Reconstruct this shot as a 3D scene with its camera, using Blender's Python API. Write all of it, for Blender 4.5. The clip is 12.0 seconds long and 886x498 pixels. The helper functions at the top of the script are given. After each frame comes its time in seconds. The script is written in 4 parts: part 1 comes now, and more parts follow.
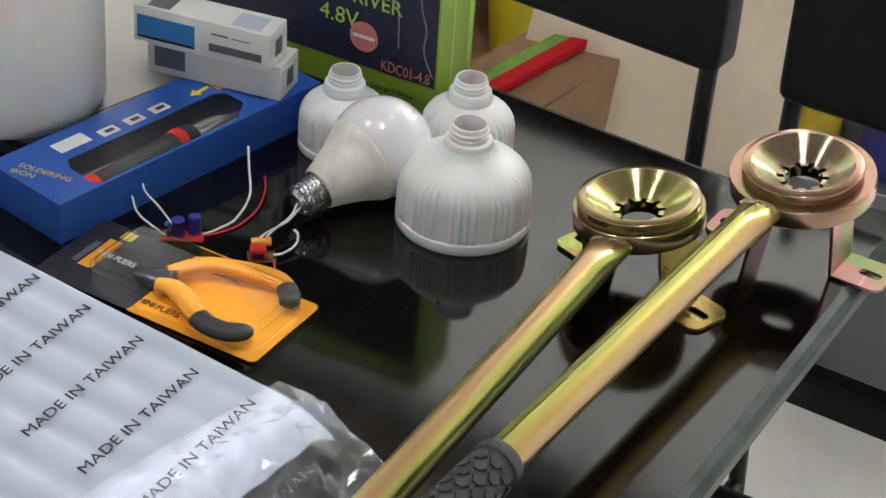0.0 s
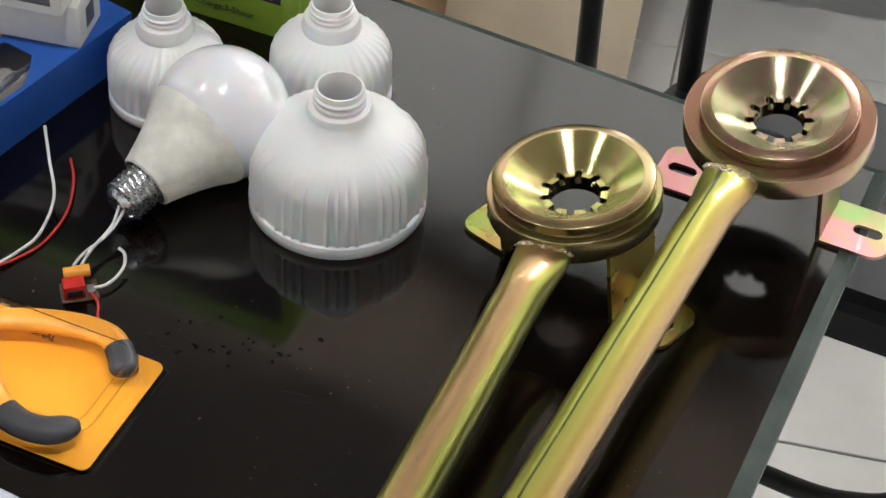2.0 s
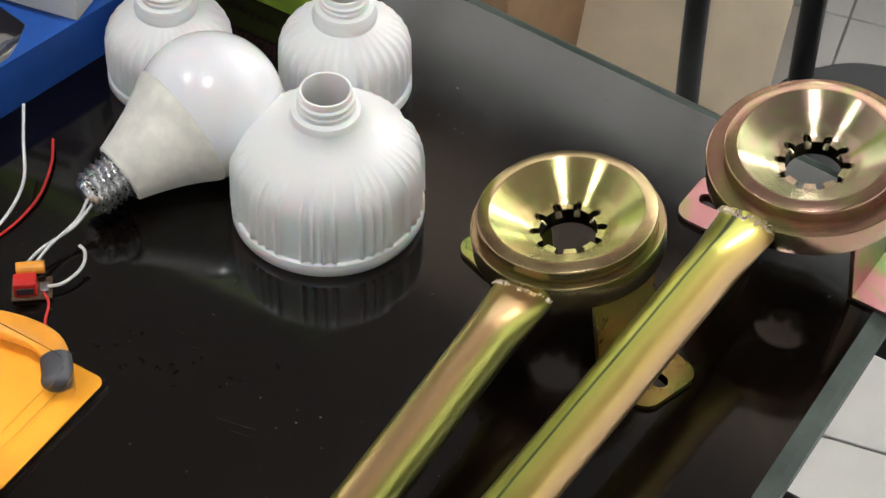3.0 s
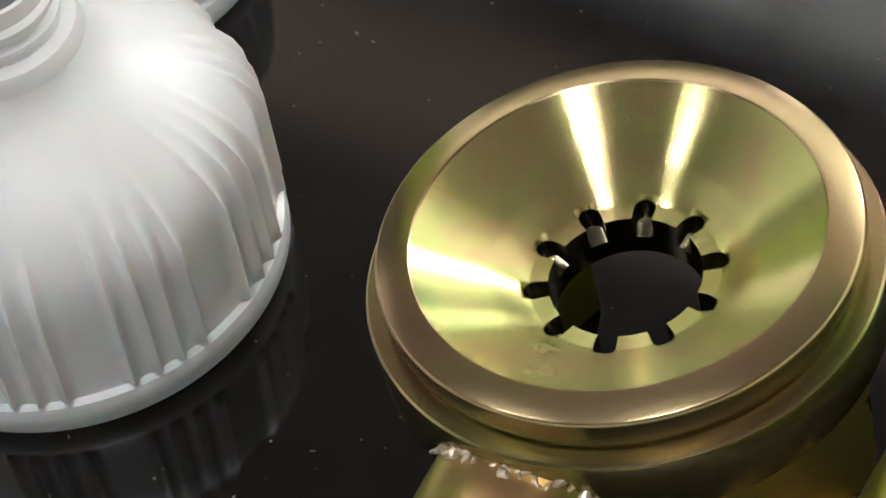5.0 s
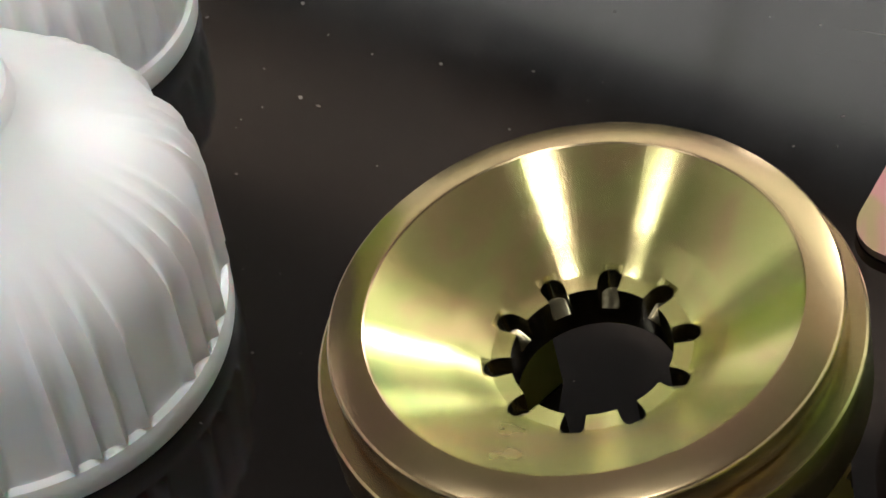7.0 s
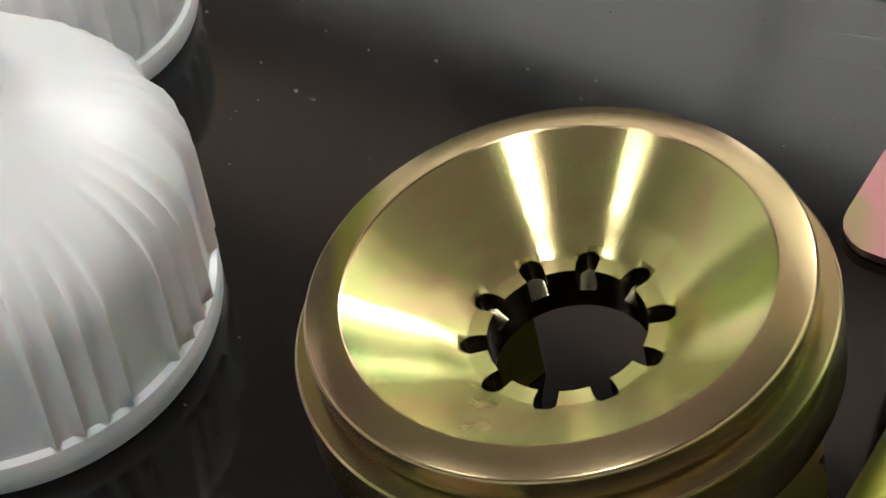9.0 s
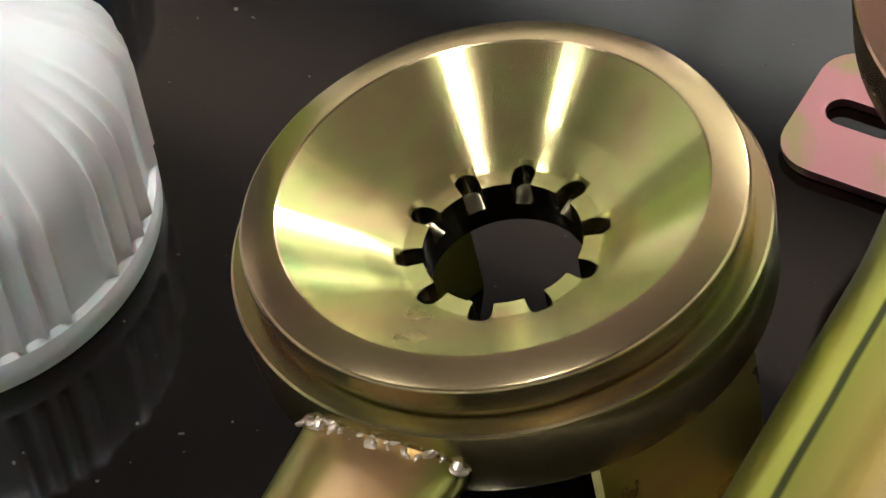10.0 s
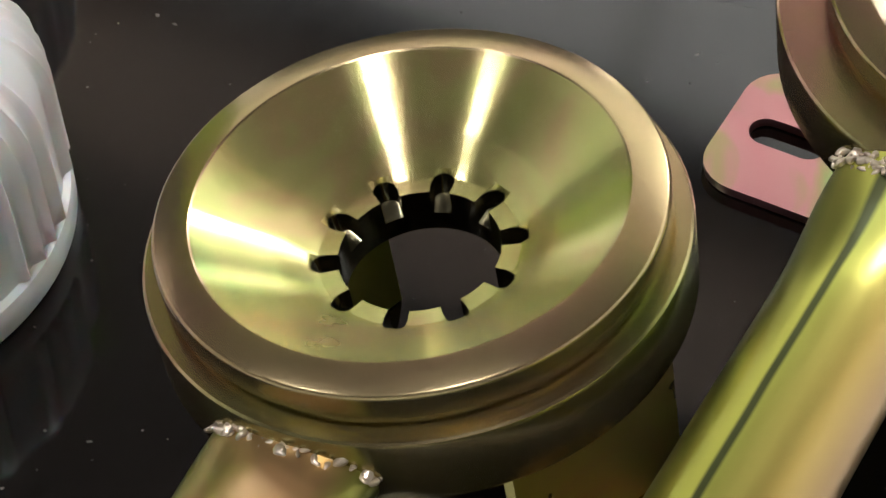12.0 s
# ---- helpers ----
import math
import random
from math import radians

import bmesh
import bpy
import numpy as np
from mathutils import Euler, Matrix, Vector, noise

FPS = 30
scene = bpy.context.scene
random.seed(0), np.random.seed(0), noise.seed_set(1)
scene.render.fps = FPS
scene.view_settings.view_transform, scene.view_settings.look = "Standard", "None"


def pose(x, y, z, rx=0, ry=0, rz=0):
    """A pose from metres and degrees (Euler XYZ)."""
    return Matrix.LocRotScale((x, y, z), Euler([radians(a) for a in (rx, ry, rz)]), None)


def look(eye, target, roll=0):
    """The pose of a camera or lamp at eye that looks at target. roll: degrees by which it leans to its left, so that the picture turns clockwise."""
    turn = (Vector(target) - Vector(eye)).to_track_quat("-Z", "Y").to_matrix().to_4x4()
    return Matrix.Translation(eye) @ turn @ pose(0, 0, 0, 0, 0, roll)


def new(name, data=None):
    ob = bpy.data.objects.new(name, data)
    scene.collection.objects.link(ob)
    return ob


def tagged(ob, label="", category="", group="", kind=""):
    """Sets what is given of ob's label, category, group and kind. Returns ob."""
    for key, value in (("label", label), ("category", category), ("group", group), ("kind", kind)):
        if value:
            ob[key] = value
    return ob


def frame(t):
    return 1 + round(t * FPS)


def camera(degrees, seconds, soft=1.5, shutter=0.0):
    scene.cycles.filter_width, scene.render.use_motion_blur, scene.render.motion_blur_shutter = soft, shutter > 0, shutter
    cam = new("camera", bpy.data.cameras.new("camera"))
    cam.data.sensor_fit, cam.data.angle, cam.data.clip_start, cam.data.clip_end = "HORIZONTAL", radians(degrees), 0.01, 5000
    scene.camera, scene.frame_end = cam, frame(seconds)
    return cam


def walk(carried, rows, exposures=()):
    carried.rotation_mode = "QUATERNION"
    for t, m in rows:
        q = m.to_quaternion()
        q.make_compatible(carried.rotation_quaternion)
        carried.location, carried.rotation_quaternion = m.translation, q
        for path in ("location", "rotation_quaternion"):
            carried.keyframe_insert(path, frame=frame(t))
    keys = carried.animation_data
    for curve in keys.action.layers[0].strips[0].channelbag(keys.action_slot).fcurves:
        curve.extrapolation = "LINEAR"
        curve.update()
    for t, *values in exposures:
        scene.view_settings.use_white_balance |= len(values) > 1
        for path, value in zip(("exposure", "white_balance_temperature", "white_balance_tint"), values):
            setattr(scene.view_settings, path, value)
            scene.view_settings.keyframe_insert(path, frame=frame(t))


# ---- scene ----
cam = camera(24.00, 12.0)
PATH = [
    (0, (0.2201, -1.2141, 0.8292), (0.1249, -0.8945, 0.6082), 4.33),
    (0.5, (0.1425, -1.0808, 0.8007), (0.0701, -0.7683, 0.5617), 5.69),
    (1, (0.0625, -0.9907, 0.7890), (0.0211, -0.6830, 0.5368), 6.01),
    (1.5, (0.0351, -0.9385, 0.7768), (0.0033, -0.6361, 0.5169), 5.22),
    (2, (0.0656, -0.8152, 0.7919), (0.0180, -0.5296, 0.5160), 4.00),
    (2.5, (0.1085, -0.7285, 0.7785), (0.0431, -0.4588, 0.4904), 3.52),
    (3, (0.1655, -0.6671, 0.7711), (0.0762, -0.4072, 0.4804), 1.98),
    (3.2, (0.2006, -0.6411, 0.7692), (0.0992, -0.3872, 0.4772), 1.14),
    (4.8, (0.0759, -0.2638, 0.4004), (-0.0287, -0.0263, 0.0961), -5.87),
    (5, (0.0609, -0.2212, 0.3464), (-0.0418, 0.0164, 0.0414), -7.46),
    (5.5, (0.0560, -0.2071, 0.3328), (-0.0347, 0.0337, 0.0265), -6.69),
    (6, (0.0562, -0.2057, 0.3310), (-0.0407, 0.0383, 0.0293), -7.15),
    (6.5, (0.0504, -0.2067, 0.3330), (-0.0387, 0.0417, 0.0325), -5.51),
    (7, (0.0524, -0.2077, 0.3334), (-0.0408, 0.0414, 0.0346), -6.31),
    (9, (0.0631, -0.2155, 0.3268), (-0.0367, 0.0385, 0.0343), -5.88),
    (9.5, (0.0659, -0.2175, 0.3227), (-0.0267, 0.0319, 0.0240), -5.05),
    (10, (0.0671, -0.2178, 0.3250), (-0.0222, 0.0295, 0.0235), -4.75),
    (10.5, (0.0679, -0.2151, 0.3244), (-0.0216, 0.0381, 0.0280), -4.55),
    (11, (0.0670, -0.2145, 0.3265), (-0.0207, 0.0396, 0.0303), -3.91),
    (11.5, (0.0655, -0.2172, 0.3235), (-0.0175, 0.0409, 0.0294), -2.50),
    (12, (0.0688, -0.2172, 0.3184), (-0.0085, 0.0384, 0.0206), -1.34),
]
walk(cam, [(t, look(eye, target, roll)) for t, eye, target, roll in PATH], [(0, 0.03), (1, 0.08), (2, 0.25), (3.2, 0.42), (5, 0.2), (12, 0.1)])

# ---------------------------------------------------------------- light
world = bpy.data.worlds.new("world")
scene.world = world
world.use_nodes = True
world.node_tree.nodes["Background"].inputs[0].default_value = (0.92, 0.97, 1.0, 1)
# Strong world light reaches the room by an opening added in the north wall.
world.node_tree.nodes["Background"].inputs[1].default_value = 8.5
LAMPS = [(-0.02, -0.35, 0.075), (-1.20, -0.35, 0.06), (1.00, 3.30, 0.17)]
LAMP_POWER = 245.0


# ---------------------------------------------------------------- materials
def nodes_of(name):
    m = bpy.data.materials.new(name)
    m.use_nodes = True
    nt = m.node_tree
    return m, nt, nt.nodes["Principled BSDF"]


def ramp(nt, fac, stops):
    r = nt.nodes.new("ShaderNodeValToRGB")
    while len(r.color_ramp.elements) < len(stops):
        r.color_ramp.elements.new(0.5)
    for e, (p, c) in zip(r.color_ramp.elements, stops):
        e.position, e.color = p, (*c, 1)
    nt.links.new(fac, r.inputs[0])
    return r.outputs[0]


def noise_tex(nt, scale, detail=4, rough=0.5, stretch=(1, 1, 1)):
    co = nt.nodes.new("ShaderNodeTexCoord")
    mp = nt.nodes.new("ShaderNodeMapping")
    mp.inputs["Scale"].default_value = stretch
    n = nt.nodes.new("ShaderNodeTexNoise")
    n.inputs["Scale"].default_value, n.inputs["Detail"].default_value, n.inputs["Roughness"].default_value = scale, detail, rough
    nt.links.new(co.outputs["Object"], mp.inputs[0])
    nt.links.new(mp.outputs[0], n.inputs["Vector"])
    return n.outputs["Fac"]


def bump(nt, b, height, strength=0.2, dist=0.001):
    n = nt.nodes.new("ShaderNodeBump")
    n.inputs["Strength"].default_value, n.inputs["Distance"].default_value = strength, dist
    nt.links.new(height, n.inputs["Height"])
    nt.links.new(n.outputs[0], b.inputs["Normal"])


def surface(name, colour, rough=0.5, metal=0.0, vary=0.15, scale=60, fine=600, relief=0.08, coat=0.0, spread=0.1, **more):
    """A painted, moulded or bare surface with blotches, grain and fine relief."""
    m, nt, b = nodes_of(name)
    big = noise_tex(nt, scale, 5, 0.6)
    lo = tuple(c * (1 - vary) for c in colour)
    hi = tuple(min(1, c * (1 + vary)) for c in colour)
    nt.links.new(ramp(nt, big, [(0.3, lo), (0.7, hi)]), b.inputs["Base Color"])
    small = noise_tex(nt, fine, 3, 0.6)
    r = nt.nodes.new("ShaderNodeMapRange")
    r.inputs["To Min"].default_value, r.inputs["To Max"].default_value = max(0.01, rough - spread), min(1, rough + spread)
    nt.links.new(small, r.inputs["Value"])
    nt.links.new(r.outputs[0], b.inputs["Roughness"])
    b.inputs["Metallic"].default_value = metal
    b.inputs["Coat Weight"].default_value = coat
    for key, value in more.items():
        b.inputs[key].default_value = value
    if relief:
        bump(nt, b, small, relief, 0.0006)
    return m


def zinc(name, seed, tints, rough=0.26, turned=0.0, scale=16, metal=0.84):
    """Yellow-chromated steel: gold, olive, green and rose bands over brushed metal."""
    m, nt, b = nodes_of(name)
    co = nt.nodes.new("ShaderNodeTexCoord")
    mp = nt.nodes.new("ShaderNodeMapping")
    mp.inputs["Location"].default_value = (seed, seed * 0.7, 0)
    n = nt.nodes.new("ShaderNodeTexNoise")
    n.inputs["Scale"].default_value, n.inputs["Detail"].default_value = scale, 3
    n.inputs["Distortion"].default_value = 1.2
    nt.links.new(co.outputs["Object"], mp.inputs[0])
    nt.links.new(mp.outputs[0], n.inputs["Vector"])
    g = noise_tex(nt, 900, 4, 0.7)
    lines = ramp(nt, noise_tex(nt, 150, 3, 0.6, (1.0, 0.12, 0.6)), [(0.66, (0, 0, 0)), (0.72, (1, 1, 1))])
    where = ramp(nt, noise_tex(nt, 45, 2, 0.5), [(0.55, (0, 0, 0)), (0.66, (0.45, 0.45, 0.45))])
    mask = nt.nodes.new("ShaderNodeMath")
    mask.operation = "MULTIPLY"
    nt.links.new(lines, mask.inputs[0])
    nt.links.new(where, mask.inputs[1])
    worn = nt.nodes.new("ShaderNodeMix")
    worn.data_type = "RGBA"
    nt.links.new(mask.outputs[0], worn.inputs["Factor"])
    nt.links.new(ramp(nt, n.outputs["Fac"], tints), worn.inputs["A"])
    worn.inputs["B"].default_value = (0.62, 0.62, 0.58, 1)
    nt.links.new(worn.outputs["Result"], b.inputs["Base Color"])
    b.inputs["Metallic"].default_value = metal
    wear = noise_tex(nt, 22, 4, 0.55)
    r = nt.nodes.new("ShaderNodeMapRange")
    r.inputs["From Min"].default_value, r.inputs["From Max"].default_value = 0.35, 0.75
    r.inputs["To Min"].default_value, r.inputs["To Max"].default_value = rough - 0.03, rough + 0.06
    nt.links.new(wear, r.inputs["Value"])
    nt.links.new(r.outputs[0], b.inputs["Roughness"])
    if turned:
        tg = nt.nodes.new("ShaderNodeTangent")
        tg.direction_type, tg.axis = "RADIAL", "Z"
        nt.links.new(tg.outputs[0], b.inputs["Tangent"])
        b.inputs["Anisotropic"].default_value, b.inputs["Anisotropic Rotation"].default_value = turned, 0.25
    bump(nt, b, g, 0.05, 0.0004)
    return m


def clear(name, tint=(1, 1, 1), rough=0.05, ior=1.45, relief=0.0, scale=80):
    m, nt, b = nodes_of(name)
    b.inputs["Base Color"].default_value = (*tint, 1)
    b.inputs["Transmission Weight"].default_value = 1.0
    b.inputs["Roughness"].default_value, b.inputs["IOR"].default_value = rough, ior
    if relief:
        bump(nt, b, noise_tex(nt, scale, 5, 0.6), relief, 0.004)
    return m


GOLD = [(0.28, (0.37, 0.46, 0.16)), (0.40, (0.50, 0.51, 0.18)), (0.52, (0.55, 0.50, 0.20)), (0.60, (0.56, 0.42, 0.20)), (0.68, (0.50, 0.49, 0.18)), (0.78, (0.38, 0.46, 0.20))]
COPPER = [(0.26, (0.30, 0.33, 0.12)), (0.40, (0.38, 0.31, 0.15)), (0.52, (0.40, 0.29, 0.16)), (0.62, (0.41, 0.27, 0.17)), (0.74, (0.33, 0.34, 0.13))]
ROSE = [(0.28, (0.34, 0.35, 0.14)), (0.40, (0.42, 0.33, 0.17)), (0.52, (0.45, 0.26, 0.20)), (0.60, (0.44, 0.27, 0.19)), (0.70, (0.38, 0.36, 0.15)), (0.82, (0.28, 0.40, 0.17))]
ROSEBOWL = [(0.30, (0.42, 0.46, 0.22)), (0.45, (0.50, 0.46, 0.27)), (0.58, (0.52, 0.36, 0.28)), (0.72, (0.42, 0.48, 0.22))]
GREENISH = [(0.28, (0.24, 0.27, 0.04)), (0.42, (0.44, 0.40, 0.08)), (0.56, (0.44, 0.29, 0.11)), (0.70, (0.29, 0.38, 0.09)), (0.82, (0.46, 0.27, 0.17))]
PINK = [(0.25, (0.48, 0.20, 0.21)), (0.5, (0.46, 0.22, 0.22)), (0.58, (0.34, 0.26, 0.14)), (0.72, (0.20, 0.34, 0.12))]
M_HEAD1 = zinc("zinc_copper", 1.0, COPPER, 0.22, 0.4, 16, 0.93)
M_BOWL1 = zinc("zinc_gold", 1.6, GOLD, 0.235, 1.0, 32)
M_HEAD2 = zinc("zinc_rose", 4.3, ROSE, 0.23, 0.4, 22, 0.93)
M_BOWL2 = zinc("zinc_pale", 5.3, ROSEBOWL, 0.235, 1.0, 32)


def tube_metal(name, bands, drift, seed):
    """Chromated tube: bands along it, side by side, coloured by the way they face."""
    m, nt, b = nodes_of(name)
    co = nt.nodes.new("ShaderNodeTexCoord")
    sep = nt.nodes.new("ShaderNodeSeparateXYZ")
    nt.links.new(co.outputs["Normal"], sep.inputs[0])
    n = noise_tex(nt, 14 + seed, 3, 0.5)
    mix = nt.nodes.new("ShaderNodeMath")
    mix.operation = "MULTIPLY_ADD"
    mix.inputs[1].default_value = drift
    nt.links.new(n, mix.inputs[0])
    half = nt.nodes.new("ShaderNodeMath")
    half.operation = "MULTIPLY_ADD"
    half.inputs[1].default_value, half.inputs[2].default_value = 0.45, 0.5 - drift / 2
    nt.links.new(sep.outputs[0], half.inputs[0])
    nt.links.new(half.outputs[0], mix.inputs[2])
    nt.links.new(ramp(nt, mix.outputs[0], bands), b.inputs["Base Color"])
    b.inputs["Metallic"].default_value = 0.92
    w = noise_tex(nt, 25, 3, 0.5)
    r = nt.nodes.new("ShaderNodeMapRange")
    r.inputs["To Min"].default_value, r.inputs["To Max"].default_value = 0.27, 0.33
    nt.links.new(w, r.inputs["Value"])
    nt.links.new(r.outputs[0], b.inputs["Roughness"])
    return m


# Bands across each tube: paler along the middle, darker towards the flanks.
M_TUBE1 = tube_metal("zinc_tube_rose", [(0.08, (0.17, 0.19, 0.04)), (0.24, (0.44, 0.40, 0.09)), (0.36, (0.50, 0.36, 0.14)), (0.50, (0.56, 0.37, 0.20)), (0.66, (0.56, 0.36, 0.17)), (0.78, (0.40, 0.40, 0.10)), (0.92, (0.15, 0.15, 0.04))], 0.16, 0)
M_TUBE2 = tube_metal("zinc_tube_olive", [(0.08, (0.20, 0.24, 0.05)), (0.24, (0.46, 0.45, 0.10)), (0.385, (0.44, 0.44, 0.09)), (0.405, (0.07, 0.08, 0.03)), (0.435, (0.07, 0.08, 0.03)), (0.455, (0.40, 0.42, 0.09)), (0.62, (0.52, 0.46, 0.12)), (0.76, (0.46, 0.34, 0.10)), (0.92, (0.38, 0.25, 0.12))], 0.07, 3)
M_FOOT1 = zinc("zinc_olive", 7.7, GREENISH, 0.28, metal=1.0)
M_FOOT2 = zinc("zinc_pink", 9.1, PINK, 0.34, 0.0, 22, 0.95)
M_WELD = zinc("weld", 3.0, [(0.3, (0.30, 0.22, 0.14)), (0.6, (0.62, 0.52, 0.42))], 0.3)
# Shade inside the bore is put into this darker metal colour.
M_BORE_SHADE = surface("shaded_bore", (0.16, 0.14, 0.085), 0.22, 1.0, vary=0.35, scale=90, relief=0.05)
M_RUBBER = surface("black_rubber", (0.02, 0.02, 0.022), 0.55, vary=0.3, relief=0.15)
M_PLASTIC = surface("white_plastic", (0.80, 0.80, 0.79), 0.40, vary=0.03, scale=25, fine=900, relief=0.03, **{"Subsurface Weight": 0.25, "Subsurface Scale": 0.004})
M_GLOBE = surface("opal_globe", (0.82, 0.82, 0.84), 0.24, vary=0.02, scale=20, relief=0.0, coat=0.9, **{"Subsurface Weight": 0.3, "Subsurface Scale": 0.006})
M_CONE = surface("aged_plastic", (0.76, 0.74, 0.66), 0.45, vary=0.20, scale=45, relief=0.1)
M_SCREW = surface("nickel", (0.62, 0.62, 0.62), 0.28, 1.0, vary=0.15, scale=150)
M_BLUECARD = surface("blue_card", (0.02, 0.10, 0.42), 0.42, vary=0.12, scale=30, relief=0.05)
M_WHITECARD = surface("white_card", (0.74, 0.73, 0.70), 0.55, vary=0.05, scale=40)
M_LABELBLUE = surface("label_blue", (0.03, 0.22, 0.55), 0.4, vary=0.08)
M_INK = surface("ink", (0.02, 0.02, 0.025), 0.5, vary=0.2, relief=0)
M_STAIN = surface("dried_stain", (0.006, 0.005, 0.004), 0.95, vary=0.2, relief=0, **{"Specular IOR Level": 0.05})
M_GREYINK = surface("grey_ink", (0.13, 0.13, 0.15), 0.5, vary=0.3, scale=900, relief=0)
M_YELLOW = surface("yellow_ink", (0.75, 0.55, 0.04), 0.5, vary=0.1, relief=0)
M_ORANGE = surface("orange_card", (0.85, 0.35, 0.02), 0.4, vary=0.05, scale=20, relief=0.03)
M_ORANGEGRIP = surface("orange_grip", (0.82, 0.33, 0.03), 0.42, vary=0.08, relief=0.05)
M_DARKGRIP = surface("dark_grip", (0.035, 0.035, 0.04), 0.5, vary=0.2, relief=0.1)
M_STEEL = surface("dark_steel", (0.10, 0.10, 0.11), 0.35, 0.8, vary=0.3, scale=200)
M_BLACKCARD = surface("black_card", (0.025, 0.025, 0.032), 0.35, vary=0.2, scale=30)
M_NAVYCARD = surface("navy_card", (0.028, 0.030, 0.062), 0.32, vary=0.35, scale=160, fine=500)
M_GREENCARD = surface("green_card", (0.33, 0.52, 0.05), 0.4, vary=0.08, scale=30)
M_LIME = surface("lime_ink", (0.45, 0.68, 0.10), 0.45, vary=0.08, relief=0)
M_RED = surface("red_plastic", (0.60, 0.025, 0.02), 0.4, vary=0.12)
M_REDPRINT = surface("red_print", (0.62, 0.02, 0.03), 0.85, vary=0.12, **{"Specular IOR Level": 0.15})
M_GREENPRINT = surface("green_print", (0.22, 0.40, 0.08), 0.85, vary=0.12, **{"Specular IOR Level": 0.15})
M_PINKINK = surface("pale_red_ink", (0.65, 0.22, 0.20), 0.5, vary=0.1, relief=0)
M_FOAM = surface("white_film", (0.51, 0.56, 0.66), 0.42, vary=0.04, scale=14, fine=90, relief=0.05, coat=0.12)
M_GREYLID = surface("grey_lid", (0.38, 0.35, 0.31), 0.3, vary=0.08, scale=10, relief=0.02)
M_NAVY = surface("navy_edge", (0.015, 0.02, 0.04), 0.35, vary=0.2)
M_JAR = surface("milky_jar", (0.86, 0.86, 0.82), 0.4, vary=0.03, scale=20, relief=0.0, **{"Subsurface Weight": 0.4, "Subsurface Scale": 0.02})
M_CHAIRBLACK = surface("black_vinyl", (0.008, 0.008, 0.009), 0.5, vary=0.2, scale=40, fine=700, relief=0.15, **{"Specular IOR Level": 0.25})
M_CHAIRTUBE = surface("black_tube", (0.008, 0.008, 0.008), 0.4, vary=0.2, **{"Specular IOR Level": 0.3})
M_WIREW = surface("white_wire", (0.75, 0.74, 0.72), 0.45, vary=0.05)
M_WIRER = surface("red_wire", (0.62, 0.03, 0.03), 0.4, vary=0.1)
M_PCB = surface("brown_board", (0.12, 0.07, 0.04), 0.45, vary=0.2, scale=300)
M_REDBOARD = surface("red_board", (0.45, 0.03, 0.03), 0.4, vary=0.2, scale=300)
M_CAPBLUE = surface("blue_sleeve", (0.03, 0.03, 0.28), 0.35, vary=0.1)
M_CARDBOARD = surface("cardboard", (0.88, 0.74, 0.56), 0.75, vary=0.1, scale=9, fine=300, relief=0.1)
M_BROWN = surface("brown_carton", (0.33, 0.20, 0.11), 0.8, vary=0.15, scale=12)
M_BUCKET = surface("yellow_bucket", (0.72, 0.60, 0.02), 0.4, vary=0.1, scale=15)
M_WALL = surface("wall_paint", (0.74, 0.73, 0.71), 0.8, vary=0.06, scale=3, fine=120, relief=0.08)
M_SILVER = surface("silver", (0.7, 0.7, 0.7), 0.3, 0.9, vary=0.1)
M_GREYMETAL = surface("grey_metal", (0.35, 0.35, 0.37), 0.45, 0.7, vary=0.2, scale=30)
M_PURPLE = surface("blue_violet", (0.09, 0.09, 0.42), 0.4, vary=0.15, scale=20)
M_BLISTER = clear("clear_blister", (1, 1, 1), 0.04, 1.2)
M_PANE = clear("thin_window", (1, 1, 1), 0.02, 1.08)
M_LINING = surface("beige_lining", (0.46, 0.42, 0.37), 0.6, vary=0.08, scale=40)
M_FILM = clear("clear_film", (0.97, 0.98, 1.0), 0.13, 1.4, 0.0, 90)
M_FILM.node_tree.nodes["Principled BSDF"].inputs["Transmission Weight"].default_value = 0.94


def tabletop_material():
    """Dark brown board under polished glass, with faint dust and scratches."""
    m, nt, b = nodes_of("table_glass")
    n = noise_tex(nt, 5, 6, 0.6)
    brown = ramp(nt, n, [(0.3, (0.0016, 0.0010, 0.0008)), (0.7, (0.0048, 0.0027, 0.0020))])
    # sparse pale specks of dust, and hair-fine scratches
    speck = ramp(nt, noise_tex(nt, 420, 2, 0.4), [(0.745, (0, 0, 0)), (0.76, (1, 1, 1))])
    lines = ramp(nt, noise_tex(nt, 60, 3, 0.6, (0.35, 14, 1)), [(0.725, (0, 0, 0)), (0.745, (1, 1, 1))])
    both = nt.nodes.new("ShaderNodeMath")
    both.operation, both.use_clamp = "ADD", True
    nt.links.new(speck, both.inputs[0])
    nt.links.new(lines, both.inputs[1])
    mix = nt.nodes.new("ShaderNodeMix")
    mix.data_type = "RGBA"
    nt.links.new(both.outputs[0], mix.inputs["Factor"])
    nt.links.new(brown, mix.inputs["A"])
    mix.inputs["B"].default_value = (0.10, 0.09, 0.08, 1)
    nt.links.new(mix.outputs["Result"], b.inputs["Base Color"])
    smear = noise_tex(nt, 11, 5, 0.65, (1, 0.5, 1))
    r = nt.nodes.new("ShaderNodeMapRange")
    r.inputs["From Min"].default_value, r.inputs["From Max"].default_value = 0.35, 0.75
    r.inputs["To Min"].default_value, r.inputs["To Max"].default_value = 0.055, 0.15
    nt.links.new(smear, r.inputs["Value"])
    nt.links.new(r.outputs[0], b.inputs["Roughness"])
    b.inputs["IOR"].default_value = 1.52
    return m


